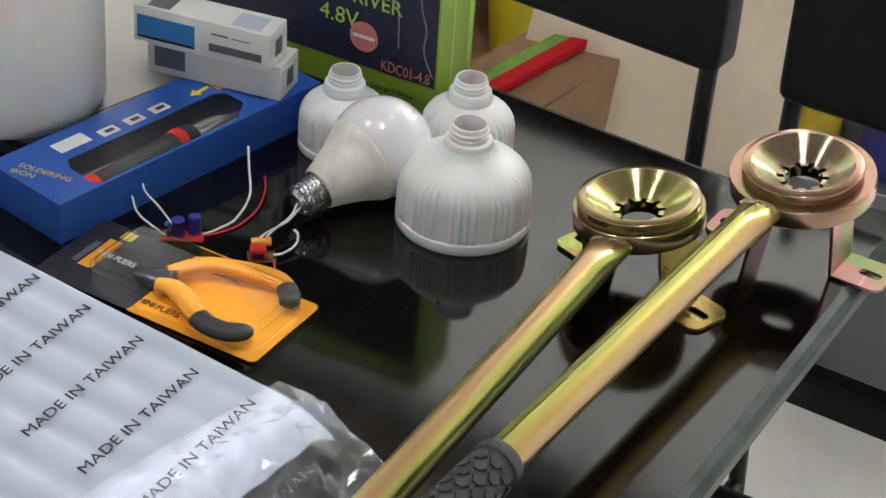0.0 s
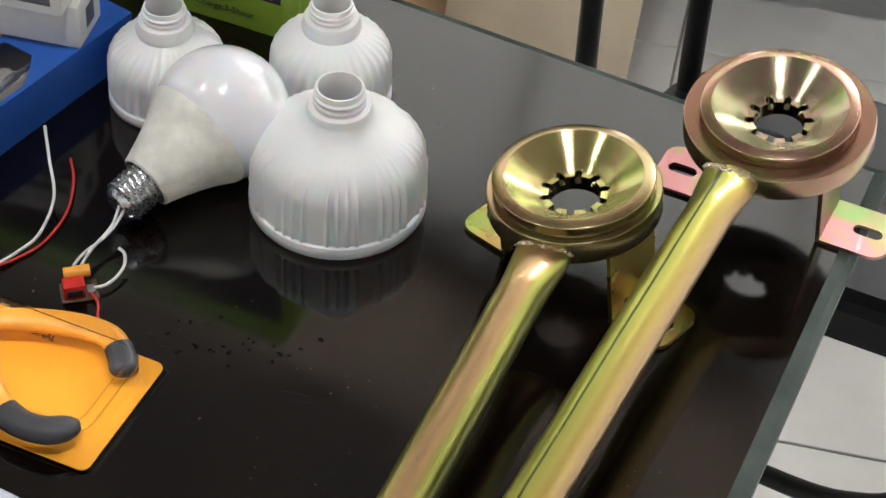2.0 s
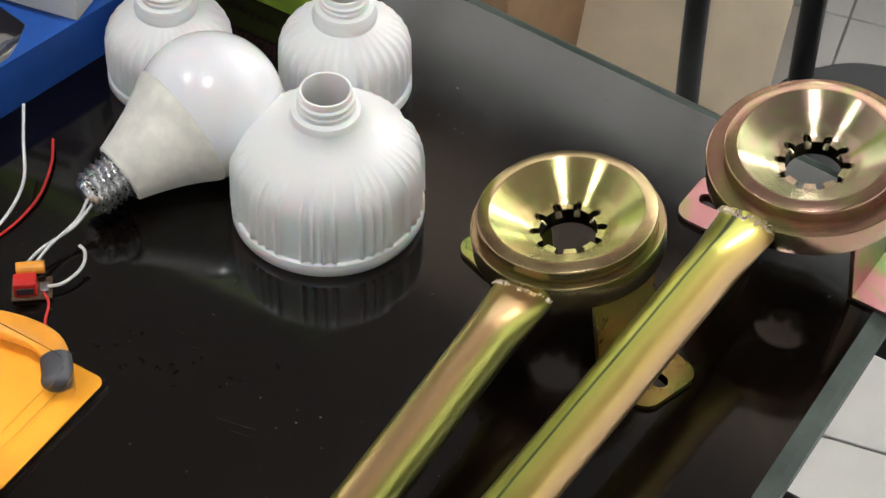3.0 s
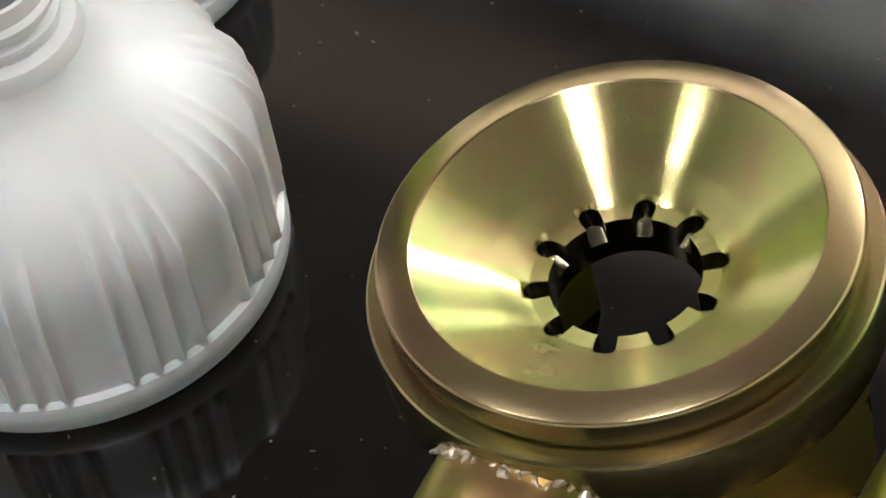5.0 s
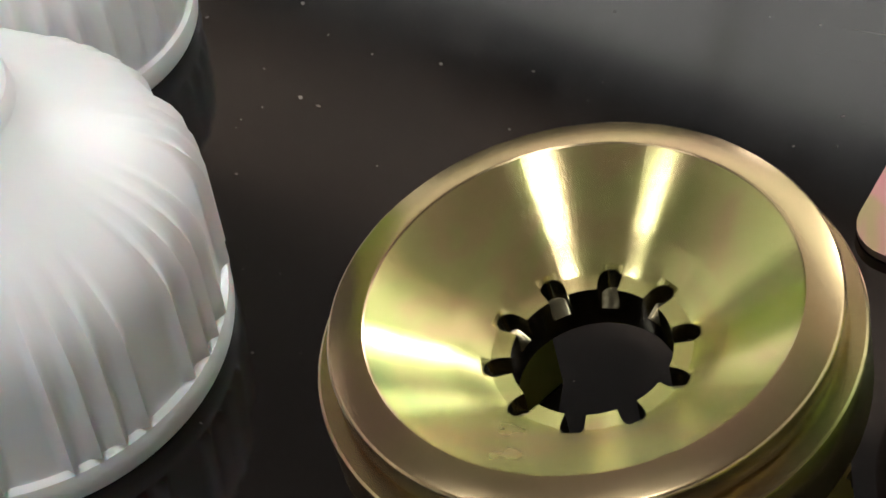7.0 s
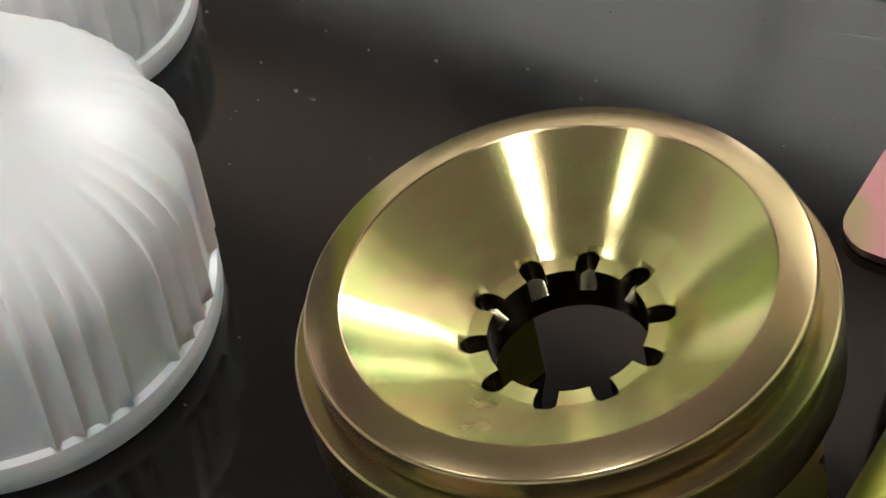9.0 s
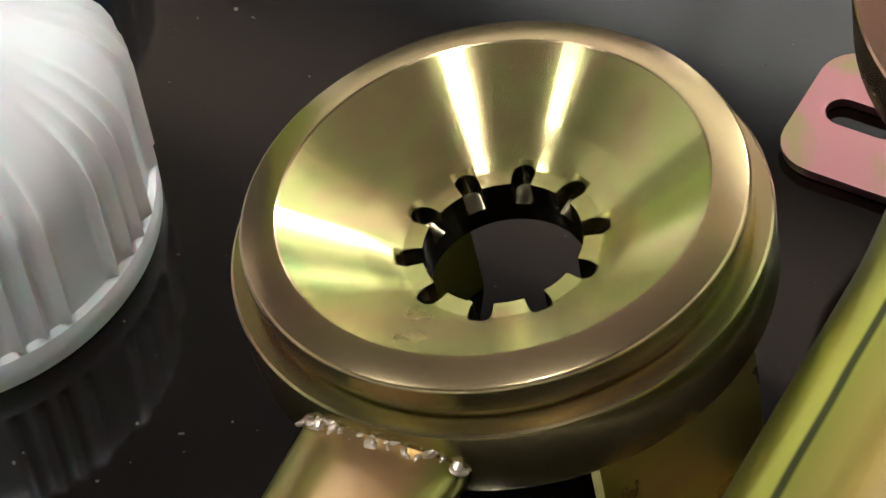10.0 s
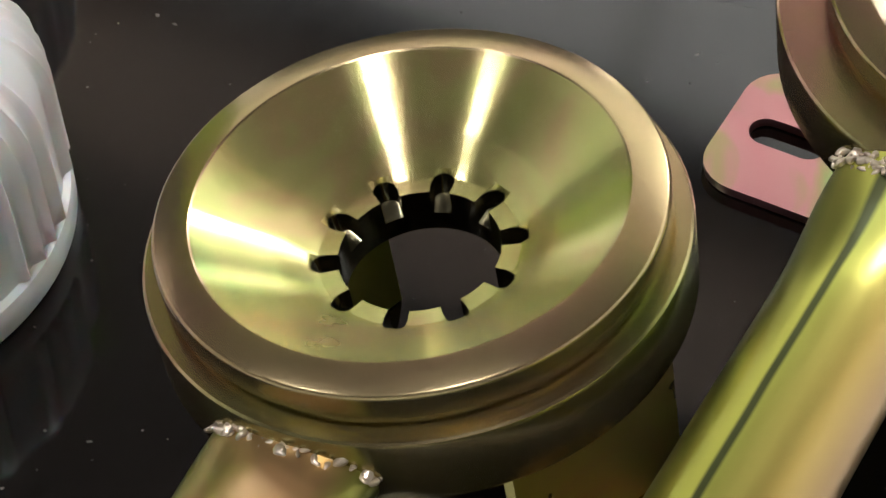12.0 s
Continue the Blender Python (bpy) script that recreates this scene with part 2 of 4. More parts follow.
M_TABLE = tabletop_material()
M_GLASSEDGE = surface("glass_edge", (0.060, 0.075, 0.065), 0.42, vary=0.35, scale=25, relief=0.02, **{"Specular IOR Level": 0.12})
M_TRIM = surface("table_trim", (0.12, 0.115, 0.11), 0.35, 0.5, vary=0.15, scale=40)


def floor_material():
    m, nt, b = nodes_of("floor_tile")
    n = noise_tex(nt, 3.5, 8, 0.65)
    nt.links.new(ramp(nt, n, [(0.3, (0.72, 0.72, 0.68)), (0.52, (0.82, 0.81, 0.78)), (0.7, (0.86, 0.85, 0.82))]), b.inputs["Base Color"])
    b.inputs["Roughness"].default_value = 0.22
    return m


M_FLOOR = floor_material()
M_CEIL = surface("ceiling_tile", (0.82, 0.79, 0.75), 0.9, vary=0.05, scale=20, fine=200, relief=0.2)
M_SOFFIT = surface("brown_boards", (0.30, 0.22, 0.17), 0.7, vary=0.25, scale=4, fine=90, relief=0.1)
M_DARKCEIL = surface("dark_slab", (0.045, 0.034, 0.027), 0.7, vary=0.25, scale=4, fine=90, relief=0.1)
M_GRID = surface("ceiling_grid", (0.40, 0.37, 0.33), 0.6, vary=0.1)


def lamp_material():
    m, nt, b = nodes_of("lamp_diffuser")
    b.inputs["Base Color"].default_value = (0.9, 0.9, 0.9, 1)
    b.inputs["Emission Color"].default_value = (0.97, 0.98, 1.0, 1)
    b.inputs["Emission Strength"].default_value = LAMP_POWER
    return m


M_LAMP = lamp_material()


# ---------------------------------------------------------------- mesh helpers
def link_mesh(name, bm, material, smooth=35):
    bmesh.ops.recalc_face_normals(bm, faces=bm.faces)
    me = bpy.data.meshes.new(name)
    lim = radians(smooth)
    for f in bm.faces:
        f.smooth = smooth > 0
    for e in bm.edges:
        if len(e.link_faces) == 2 and smooth > 0:
            e.smooth = e.calc_face_angle(0) < lim
    bm.to_mesh(me)
    bm.free()
    me.materials.append(material)
    return me


def thing(name, m, label, category, group="", kind=""):
    ob = new(name)
    ob.empty_display_size = 0.02
    ob.matrix_basis = m
    return tagged(ob, label, category, group, kind)


def part(name, bm, material, parent, label="", smooth=35):
    ob = new(name, link_mesh(name, bm, material, smooth))
    ob.parent = parent
    return tagged(ob, label) if label else ob


def solo(name, bm, material, label, category, m=None, group="", kind="", smooth=35):
    ob = new(name, link_mesh(name, bm, material, smooth))
    if m is not None:
        ob.matrix_basis = m
    return tagged(ob, label, category, group, kind)


def block(x0, x1, y0, y1, z0, z1, bevel=0.0, seg=2, m=None, bm=None):
    bm = bm or bmesh.new()
    got = bmesh.ops.create_cube(bm, size=1, matrix=Matrix.Translation(((x0 + x1) / 2, (y0 + y1) / 2, (z0 + z1) / 2)) @ Matrix.Diagonal((x1 - x0, y1 - y0, z1 - z0, 1)))
    if bevel:
        edges = list({e for v in got["verts"] for e in v.link_edges})
        bmesh.ops.bevel(bm, geom=edges, offset=bevel, segments=seg, affect="EDGES", profile=0.6)
    if m is not None:
        bmesh.ops.transform(bm, matrix=m, verts=bm.verts)
    return bm


def revolve(profile, seg=96, radius=None, m=None, bm=None, closed=False):
    """Turns (r, z) pairs round z; radius(r, z, angle) may shape the rings."""
    bm = bm or bmesh.new()
    rings = []
    for r, z in profile:
        if r < 1e-6:
            rings.append([bm.verts.new((0, 0, z))])
            continue
        ring = []
        for k in range(seg):
            a = 2 * math.pi * k / seg
            q = radius(r, z, a) if radius else r
            ring.append(bm.verts.new((q * math.cos(a), q * math.sin(a), z)))
        rings.append(ring)
    pairs = list(zip(rings, rings[1:])) + ([(rings[-1], rings[0])] if closed else [])
    for a, b in pairs:
        for k in range(seg):
            l = (k + 1) % seg
            if len(a) == 1 and len(b) == 1:
                continue
            if len(a) == 1:
                bm.faces.new((a[0], b[k], b[l]))
            elif len(b) == 1:
                bm.faces.new((a[k], a[l], b[0]))
            else:
                bm.faces.new((a[k], a[l], b[l], b[k]))
    if m is not None:
        bmesh.ops.transform(bm, matrix=m, verts=bm.verts)
    return bm


def smooth_path(points, n=10):
    """A Catmull-Rom line through the points."""
    p = [Vector(q) for q in points]
    p = [2 * p[0] - p[1]] + p + [2 * p[-1] - p[-2]]
    out = []
    for i in range(1, len(p) - 2):
        for k in range(n):
            t = k / n
            a, b, c, d = p[i - 1], p[i], p[i + 1], p[i + 2]
            out.append(0.5 * ((2 * b) + (c - a) * t + (2 * a - 5 * b + 4 * c - d) * t * t + (3 * b - a - 3 * c + d) * t ** 3))
    out.append(p[-2])
    return out


def sweep(path, radius, seg=16, bm=None, caps=True, up=(0, 0, 1)):
    """A tube along path; radius(i, n, a) or a number, or (wide, high) pairs per point."""
    bm = bm or bmesh.new()
    n = len(path)
    rings = []
    for i, p in enumerate(path):
        d = (path[min(i + 1, n - 1)] - path[max(i - 1, 0)]).normalized()
        u_ = Vector(up) if abs(d.dot(Vector(up))) < 0.95 else Vector((1, 0, 0))
        side = d.cross(u_)
        side = side.normalized() if side.length > 1e-6 else Vector((1, 0, 0))
        top = side.cross(d)
        ring = []
        for k in range(seg):
            a = 2 * math.pi * k / seg
            q = radius(i / (n - 1), a) if callable(radius) else (radius, radius)
            ring.append(bm.verts.new(p + side * (q[0] * math.cos(a)) + top * (q[1] * math.sin(a))))
        rings.append(ring)
    for a, b in zip(rings, rings[1:]):
        for k in range(seg):
            l = (k + 1) % seg
            bm.faces.new((a[k], a[l], b[l], b[k]))
    if caps:
        bm.faces.new(rings[0][::-1])
        bm.faces.new(rings[-1])
    return bm


def prism(outline, z0, z1, m=None, bevel=0.0):
    """An outline of (x, y) pairs raised from z0 to z1."""
    bm = bmesh.new()
    f = bm.faces.new([bm.verts.new((x, y, z0)) for x, y in outline])
    got = bmesh.ops.extrude_face_region(bm, geom=[f])
    bmesh.ops.translate(bm, vec=(0, 0, z1 - z0), verts=[v for v in got["geom"] if isinstance(v, bmesh.types.BMVert)])
    if bevel:
        bmesh.ops.bevel(bm, geom=[e for e in bm.edges if abs(e.verts[0].co.z - e.verts[1].co.z) < 1e-7 and e.verts[0].co.z > (z0 + z1) / 2], offset=bevel, segments=2, affect="EDGES")
    if m is not None:
        bmesh.ops.transform(bm, matrix=m, verts=bm.verts)
    return bm


def rounded(x0, x1, y0, y1, r, n=6, corners=(1, 1, 1, 1)):
    out = []
    for (cx, cy, a0), on in zip(((x1 - r, y1 - r, 0), (x0 + r, y1 - r, 90), (x0 + r, y0 + r, 180), (x1 - r, y0 + r, 270)), corners):
        if not on:
            out.append((x1 if a0 in (0, 270) else x0, y1 if a0 < 180 else y0))
            continue
        out += [(cx + r * math.cos(radians(a0 + 90 * k / n)), cy + r * math.sin(radians(a0 + 90 * k / n))) for k in range(n + 1)]
    return out


def lettering(text, size, material, parent, m, name="lettering", shear=0.0, width=1.0):
    """Raised letters in the built-in font, as a mesh, lying in the plane of m."""
    c = bpy.data.curves.new(name, "FONT")
    c.body, c.size, c.extrude, c.align_x, c.align_y, c.shear = text, size, 0.00012, "CENTER", "CENTER", shear
    c.resolution_u = 3
    tmp = bpy.data.objects.new(name, c)
    scene.collection.objects.link(tmp)
    dg = bpy.context.evaluated_depsgraph_get()
    me = bpy.data.meshes.new_from_object(tmp.evaluated_get(dg))
    bpy.data.objects.remove(tmp)
    bpy.data.curves.remove(c)
    me.transform(m @ Matrix.Diagonal((width, 1, 1, 1)))
    me.materials.clear()
    me.materials.append(material)
    ob = new(name, me)
    ob.parent = parent
    return ob


def bars(rows, m, z=0.0):
    """Flat printed bars (x0, x1, y0, y1), as thin slips."""
    bm = bmesh.new()
    for x0, x1, y0, y1 in rows:
        block(x0, x1, y0, y1, z, z + 0.00015, bm=bm)
    bmesh.ops.transform(bm, matrix=m, verts=bm.verts)
    return bm


def basis(origin, x, y):
    """A frame with its x axis along x, y near y, z upwards from both."""
    x = Vector(x).normalized()
    z = x.cross(Vector(y)).normalized()
    y = z.cross(x)
    return Matrix.Translation(origin) @ Matrix((x, y, z)).transposed().to_4x4()


# ---------------------------------------------------------------- room
FLOOR_Z, CEIL_Z = -0.75, 2.0
X0, X1, Y0, Y1 = -3.0, 2.6, -3.0, 3.9
solo("floor", block(X0, X1, Y0, Y1, FLOOR_Z - 0.05, FLOOR_Z - 0.004), surface("grout", (0.35, 0.34, 0.32), 0.8), "pale grey tile grout bed of the shop floor", "floor", kind="structure")
# Unseen opening, added so that world light reaches the floor and ceiling.
for x0, x1, z0, z1 in ((X0 - 0.1, -2.4, FLOOR_Z - 0.05, CEIL_Z + 0.05), (2.3, X1 + 0.1, FLOOR_Z - 0.05, CEIL_Z + 0.05), (-2.4, 2.3, 1.25, CEIL_Z + 0.05)):
    solo("wall_north", block(x0, x1, Y1, Y1 + 0.1, z0, z1), M_WALL, "plain off-white wall round an unseen opening added for light", "wall", kind="structure")
solo("wall_south", block(X0 - 0.1, X1 + 0.1, Y0 - 0.1, Y0, FLOOR_Z - 0.05, CEIL_Z + 0.05), M_WALL, "plain off-white painted shop wall", "wall", kind="structure")
solo("wall_east", block(X1, X1 + 0.1, Y0, Y1, FLOOR_Z - 0.05, CEIL_Z + 0.05), M_WALL, "plain off-white painted shop wall", "wall", kind="structure")
solo("wall_west", block(X0 - 0.1, X0, Y0, Y1, FLOOR_Z - 0.05, CEIL_Z + 0.05), M_WALL, "plain off-white painted shop wall", "wall", kind="structure")


def soffit_y(x):
    """Where the boarded ceiling over the table ends; it runs along the table's back edge."""
    return 2.16 - 0.262 * (x + 0.62)


def build_ceiling():
    me = solo("ceiling", prism([(X0, soffit_y(X0)), (X1, soffit_y(X1)), (X1, Y1), (X0, Y1)], CEIL_Z + 0.03, CEIL_Z + 0.06), M_CEIL, "white suspended tile ceiling near the added north opening", "ceiling", kind="structure", smooth=0)
    bm = bmesh.new()
    for i in range(-5, 5):
        x = i * 0.6 - 0.35
        block(x - 0.012, x + 0.012, soffit_y(x) + 0.03, Y1, CEIL_Z + 0.012, CEIL_Z + 0.02, bm=bm)
    part("grid", bm, M_GRID, me, smooth=0)
    bm = bmesh.new()
    for i in range(20):
        y0, y1 = Y0 + i * 0.3 + 0.004, Y0 + i * 0.3 + 0.296
        # boards end at the slanting edge
        end = min(X1, (2.16 - y1) / 0.262 - 0.62)
        if end > X0 + 0.1:
            block(X0, end, y0, y1, CEIL_Z + 0.012, CEIL_Z + 0.03, bm=bm)
    loop = [bm.verts.new((x, y, z)) for z in (CEIL_Z + 0.031, CEIL_Z + 0.06) for x, y in ((X0, Y0), (X1, Y0), (X1, soffit_y(X1)), (X0, soffit_y(X0)))]
    for f in ((0, 1, 2, 3), (4, 5, 6, 7), (0, 1, 5, 4), (1, 2, 6, 5), (2, 3, 7, 6), (3, 0, 4, 7)):
        bm.faces.new([loop[k] for k in f])
    solo("ceiling", bm, M_SOFFIT, "dark brown boarded ceiling over the table", "ceiling", kind="structure", smooth=0)
    # Unseen slab, added to darken what the near part of the table mirrors.
    bm = prism([(X0, Y0), (X1, Y0), (X1, soffit_y(X1) - 0.46), (X0, soffit_y(X0) - 0.46)], CEIL_Z + 0.001, CEIL_Z + 0.011)
    solo("ceiling", bm, M_DARKCEIL, "unseen dark ceiling slab added to darken the reflection in the table", "ceiling", kind="structure", smooth=0)
    bm = prism([(X0, soffit_y(X0) - 0.07), (X1, soffit_y(X1) - 0.07), (X1, soffit_y(X1) + 0.03), (X0, soffit_y(X0) + 0.03)], CEIL_Z - 0.05, CEIL_Z + 0.011)
    solo("ceiling_beam", bm, M_CHAIRTUBE, "dark beam between the two ceilings", "beam", kind="structure", smooth=0)


build_ceiling()


def ceiling_light(x, y, r):
    t = thing("ceiling_light", pose(x, y, CEIL_Z + 0.005), "round white recessed ceiling lamp, switched on", "lamp", "ceiling lamps")
    part("frame", revolve([(r, 0.0), (r + 0.018, 0.0), (r + 0.02, -0.006), (r + 0.004, -0.012), (r, -0.010)], 48, closed=True), M_WHITECARD, t)
    part("diffuser", revolve([(0, -0.008), (r - 0.001, -0.008), (r - 0.001, -0.002), (0, -0.002)], 48), M_LAMP, t)


for lamp in LAMPS:
    ceiling_light(*lamp)

# ---------------------------------------------------------------- table
EDGE_R = (Vector((0.0866, -0.2078, 0)), Vector((0.1411, 0.0520, 0)))
EDGE_B = (Vector((-0.1838, 0.2260, 0)), Vector((0.0362, 0.1665, 0)))
dir_r = (EDGE_R[1] - EDGE_R[0]).normalized()
dir_b = (EDGE_B[1] - EDGE_B[0]).normalized()
den = dir_r.x * dir_b.y - dir_r.y * dir_b.x
gap = EDGE_B[0] - EDGE_R[0]
CORNER = EDGE_R[0] + dir_r * ((gap.x * dir_b.y - gap.y * dir_b.x) / den)
TABLE = [CORNER, CORNER - dir_b * 1.5, CORNER - dir_b * 1.5 - dir_r * 0.95, CORNER - dir_r * 0.95]


def grown(by):
    """The table's outline, moved outwards on the two edges that show."""
    n_r = Vector((dir_r.y, -dir_r.x, 0))
    n_b = Vector((-dir_b.y, dir_b.x, 0))
    k = 1 / (1 - (n_r @ n_b) ** 2)
    c = CORNER + (n_r * (by - by * (n_r @ n_b)) + n_b * (by - by * (n_r @ n_b))) * k
    return [c, TABLE[1] + n_b * by, TABLE[2], TABLE[3] + n_r * by]


def loops(levels):
    bm = bmesh.new()
    rows = [[bm.verts.new((p.x, p.y, z)) for p in grown(by)] for by, z in levels]
    for a, b in zip(rows, rows[1:]):
        for k in range(4):
            l = (k + 1) % 4
            bm.faces.new((a[k], a[l], b[l], b[k]))
    bm.faces.new(rows[0])
    bm.faces.new(rows[-1][::-1])
    return bm


table = thing("table", pose(0, 0, 0), "dark brown office table under a sheet of polished glass", "table")
part("glass_top", loops([(0, 0), (0, -0.0015)]), M_TABLE, table, smooth=0)
part("glass_edge", loops([(0.0, -0.0004), (0.006, -0.002), (0.010, -0.005), (0.010, -0.011), (0.0, -0.012)]), M_GLASSEDGE, table, "bevelled greenish glass edge", smooth=0)
part("board", loops([(0.002, -0.0122), (0.004, -0.0135), (0.004, -0.036), (0.0, -0.037)]), M_TRIM, table, "grey metal edge trim", smooth=0)
for s, q in ((0.16, 0.08), (1.40, 0.08), (1.40, 0.84), (0.30, 0.84)):
    p = CORNER - dir_b * s - dir_r * q
    part("leg", block(p.x - 0.025, p.x + 0.025, p.y - 0.025, p.y + 0.025, FLOOR_Z, -0.037, 0.004), M_CHAIRTUBE, table)


# ---------------------------------------------------------------- the two ring tools
def head_mesh(k, phase, rim, which):
    """The turned ring: flange with a raised lip, conical bowl, and a bore with ten round-ended slots."""
    n_slots, half, bore, tip = 10, 0.128, 0.0134, 0.0179
    step = 2 * math.pi / n_slots
    angles = []
    for i in range(n_slots):
        c = step * i + phase
        angles += [(c - half - 1e-3, None)] + [(c + half * u, u) for u in (-1, -0.92, -0.75, -0.5, -0.25, 0, 0.25, 0.5, 0.75, 0.92, 1)] + [(c + half + 1e-3, None)]
        angles += [(c + half + (step - 2 * half) * v, None) for v in (0.2, 0.4, 0.6, 0.8)]

    def slot(u, deep=0.0):
        # outer radius of a slot's round end, or the plain bore between slots
        return bore if u is None else bore + (tip - bore - deep) * (0.42 + 0.58 * math.sqrt(max(0, 1 - u * u)))
    flange = [(rim - 0.006, -0.0135), (rim - 0.0011, -0.0135), (rim - 0.0003, -0.0132), (rim, -0.0125), (rim, -0.0008), (rim - 0.0002, -0.0003), (rim - 0.0006, 0.0), (0.0402, 0.0), (0.0400, 0.0014), (0.0404, 0.0020), (0.0414, 0.0024)]
    flange += [(0.0404 + 0.0010 * math.cos(radians(q)), 0.0062 + 0.0010 * math.sin(radians(q))) for q in range(0, 84, 14)]
    flange += [(0.0357, 0.0079), (0.0353, 0.0079), (0.0350, 0.0077)]
    bowl = [(0.0350, 0.0077), (0.0344, 0.0072), (0.0318, 0.0055), (0.0285, 0.0034), (0.0250, 0.0013), (0.0227, -0.0001), (0.0224, -0.0003)]
    bm = bmesh.new()
    rows = []

    def ring(pairs):
        rows.append([bm.verts.new((r * k * math.cos(a), r * k * math.sin(a), z * k)) for (a, _), (r, z) in zip(angles, pairs)])
    if which == "flange":
        for q in flange:
            ring([q] * len(angles))
    elif which == "bowl":
        for q in bowl:
            ring([q] * len(angles))
        # the steep inner cone, notched by the slots, and the narrow ledge at its foot
        for r, z in ((0.0200, -0.0023), (0.0181, -0.0039), (0.0168, -0.0047), (0.0166, -0.0048)):
            ring([(max(r, slot(u)), z if r >= slot(u) else z - 0.0002) for _, u in angles])
        ring([(slot(u), -0.0050) for _, u in angles])
    else:
        ring([(slot(u), -0.0050) for _, u in angles])
        ring([(slot(u), -0.0056) for _, u in angles])
        ring([(slot(u, 0.0008), -0.0086) for _, u in angles])
        ring([(bore, -0.0098 if u is not None else -0.0090) for _, u in angles])
        ring([(bore, -0.0135)] * len(angles))
        ring([(rim - 0.005, -0.0134)] * len(angles))
    n = len(angles)
    for a, b in zip(rows, rows[1:]):
        for i in range(n):
            j = (i + 1) % n
            bm.faces.new((a[i], a[j], b[j], b[i]))
    return bm


def foot_mesh(side, leg, reach, wide, long, lean):
    """One strap of the bracket: under the ring, down a leg and out to a slotted foot that lies flat on the table."""
    th = 0.0024
    bm = bmesh.new()
    block(0.030, leg, -wide / 2, wide / 2, -0.0141 - th, -0.0142, bm=bm)
    block(leg - th, leg, -wide / 2, wide / 2, -long, -0.0141 - th, bm=bm)
    # the foot, with a rounded end and a slot
    outer = rounded(leg - th, leg + reach, -wide / 2, wide / 2, 0.009, 6, (1, 0, 0, 1))
    slot = rounded(leg + reach - 0.0225, leg + reach - 0.0055, -0.0040, 0.0040, 0.0039, 6)
    for z in (-long, -long - th):
        vo = [bm.verts.new((x, y, z)) for x, y in outer]
        vi = [bm.verts.new((x, y, z)) for x, y in slot]
        es = [bm.edges.new((c[i], c[(i + 1) % len(c)])) for c in (vo, vi) for i in range(len(c))]
        bmesh.ops.triangle_fill(bm, edges=es, use_beauty=True)
        if z == -long:
            top = (vo, vi)
        else:
            for a, b in zip(top, (vo, vi)):
                for i in range(len(a)):
                    j = (i + 1) % len(a)
                    bm.faces.new((a[i], a[j], b[j], b[i]))
    for v in bm.verts:
        if v.co.z < -long + 1e-6:
            v.co.z -= (v.co.x - leg) * lean[0] * side + v.co.y * lean[1] * side
    if side < 0:
        bmesh.ops.transform(bm, matrix=Matrix.Rotation(math.pi, 4, "Z"), verts=bm.verts)
    return bm


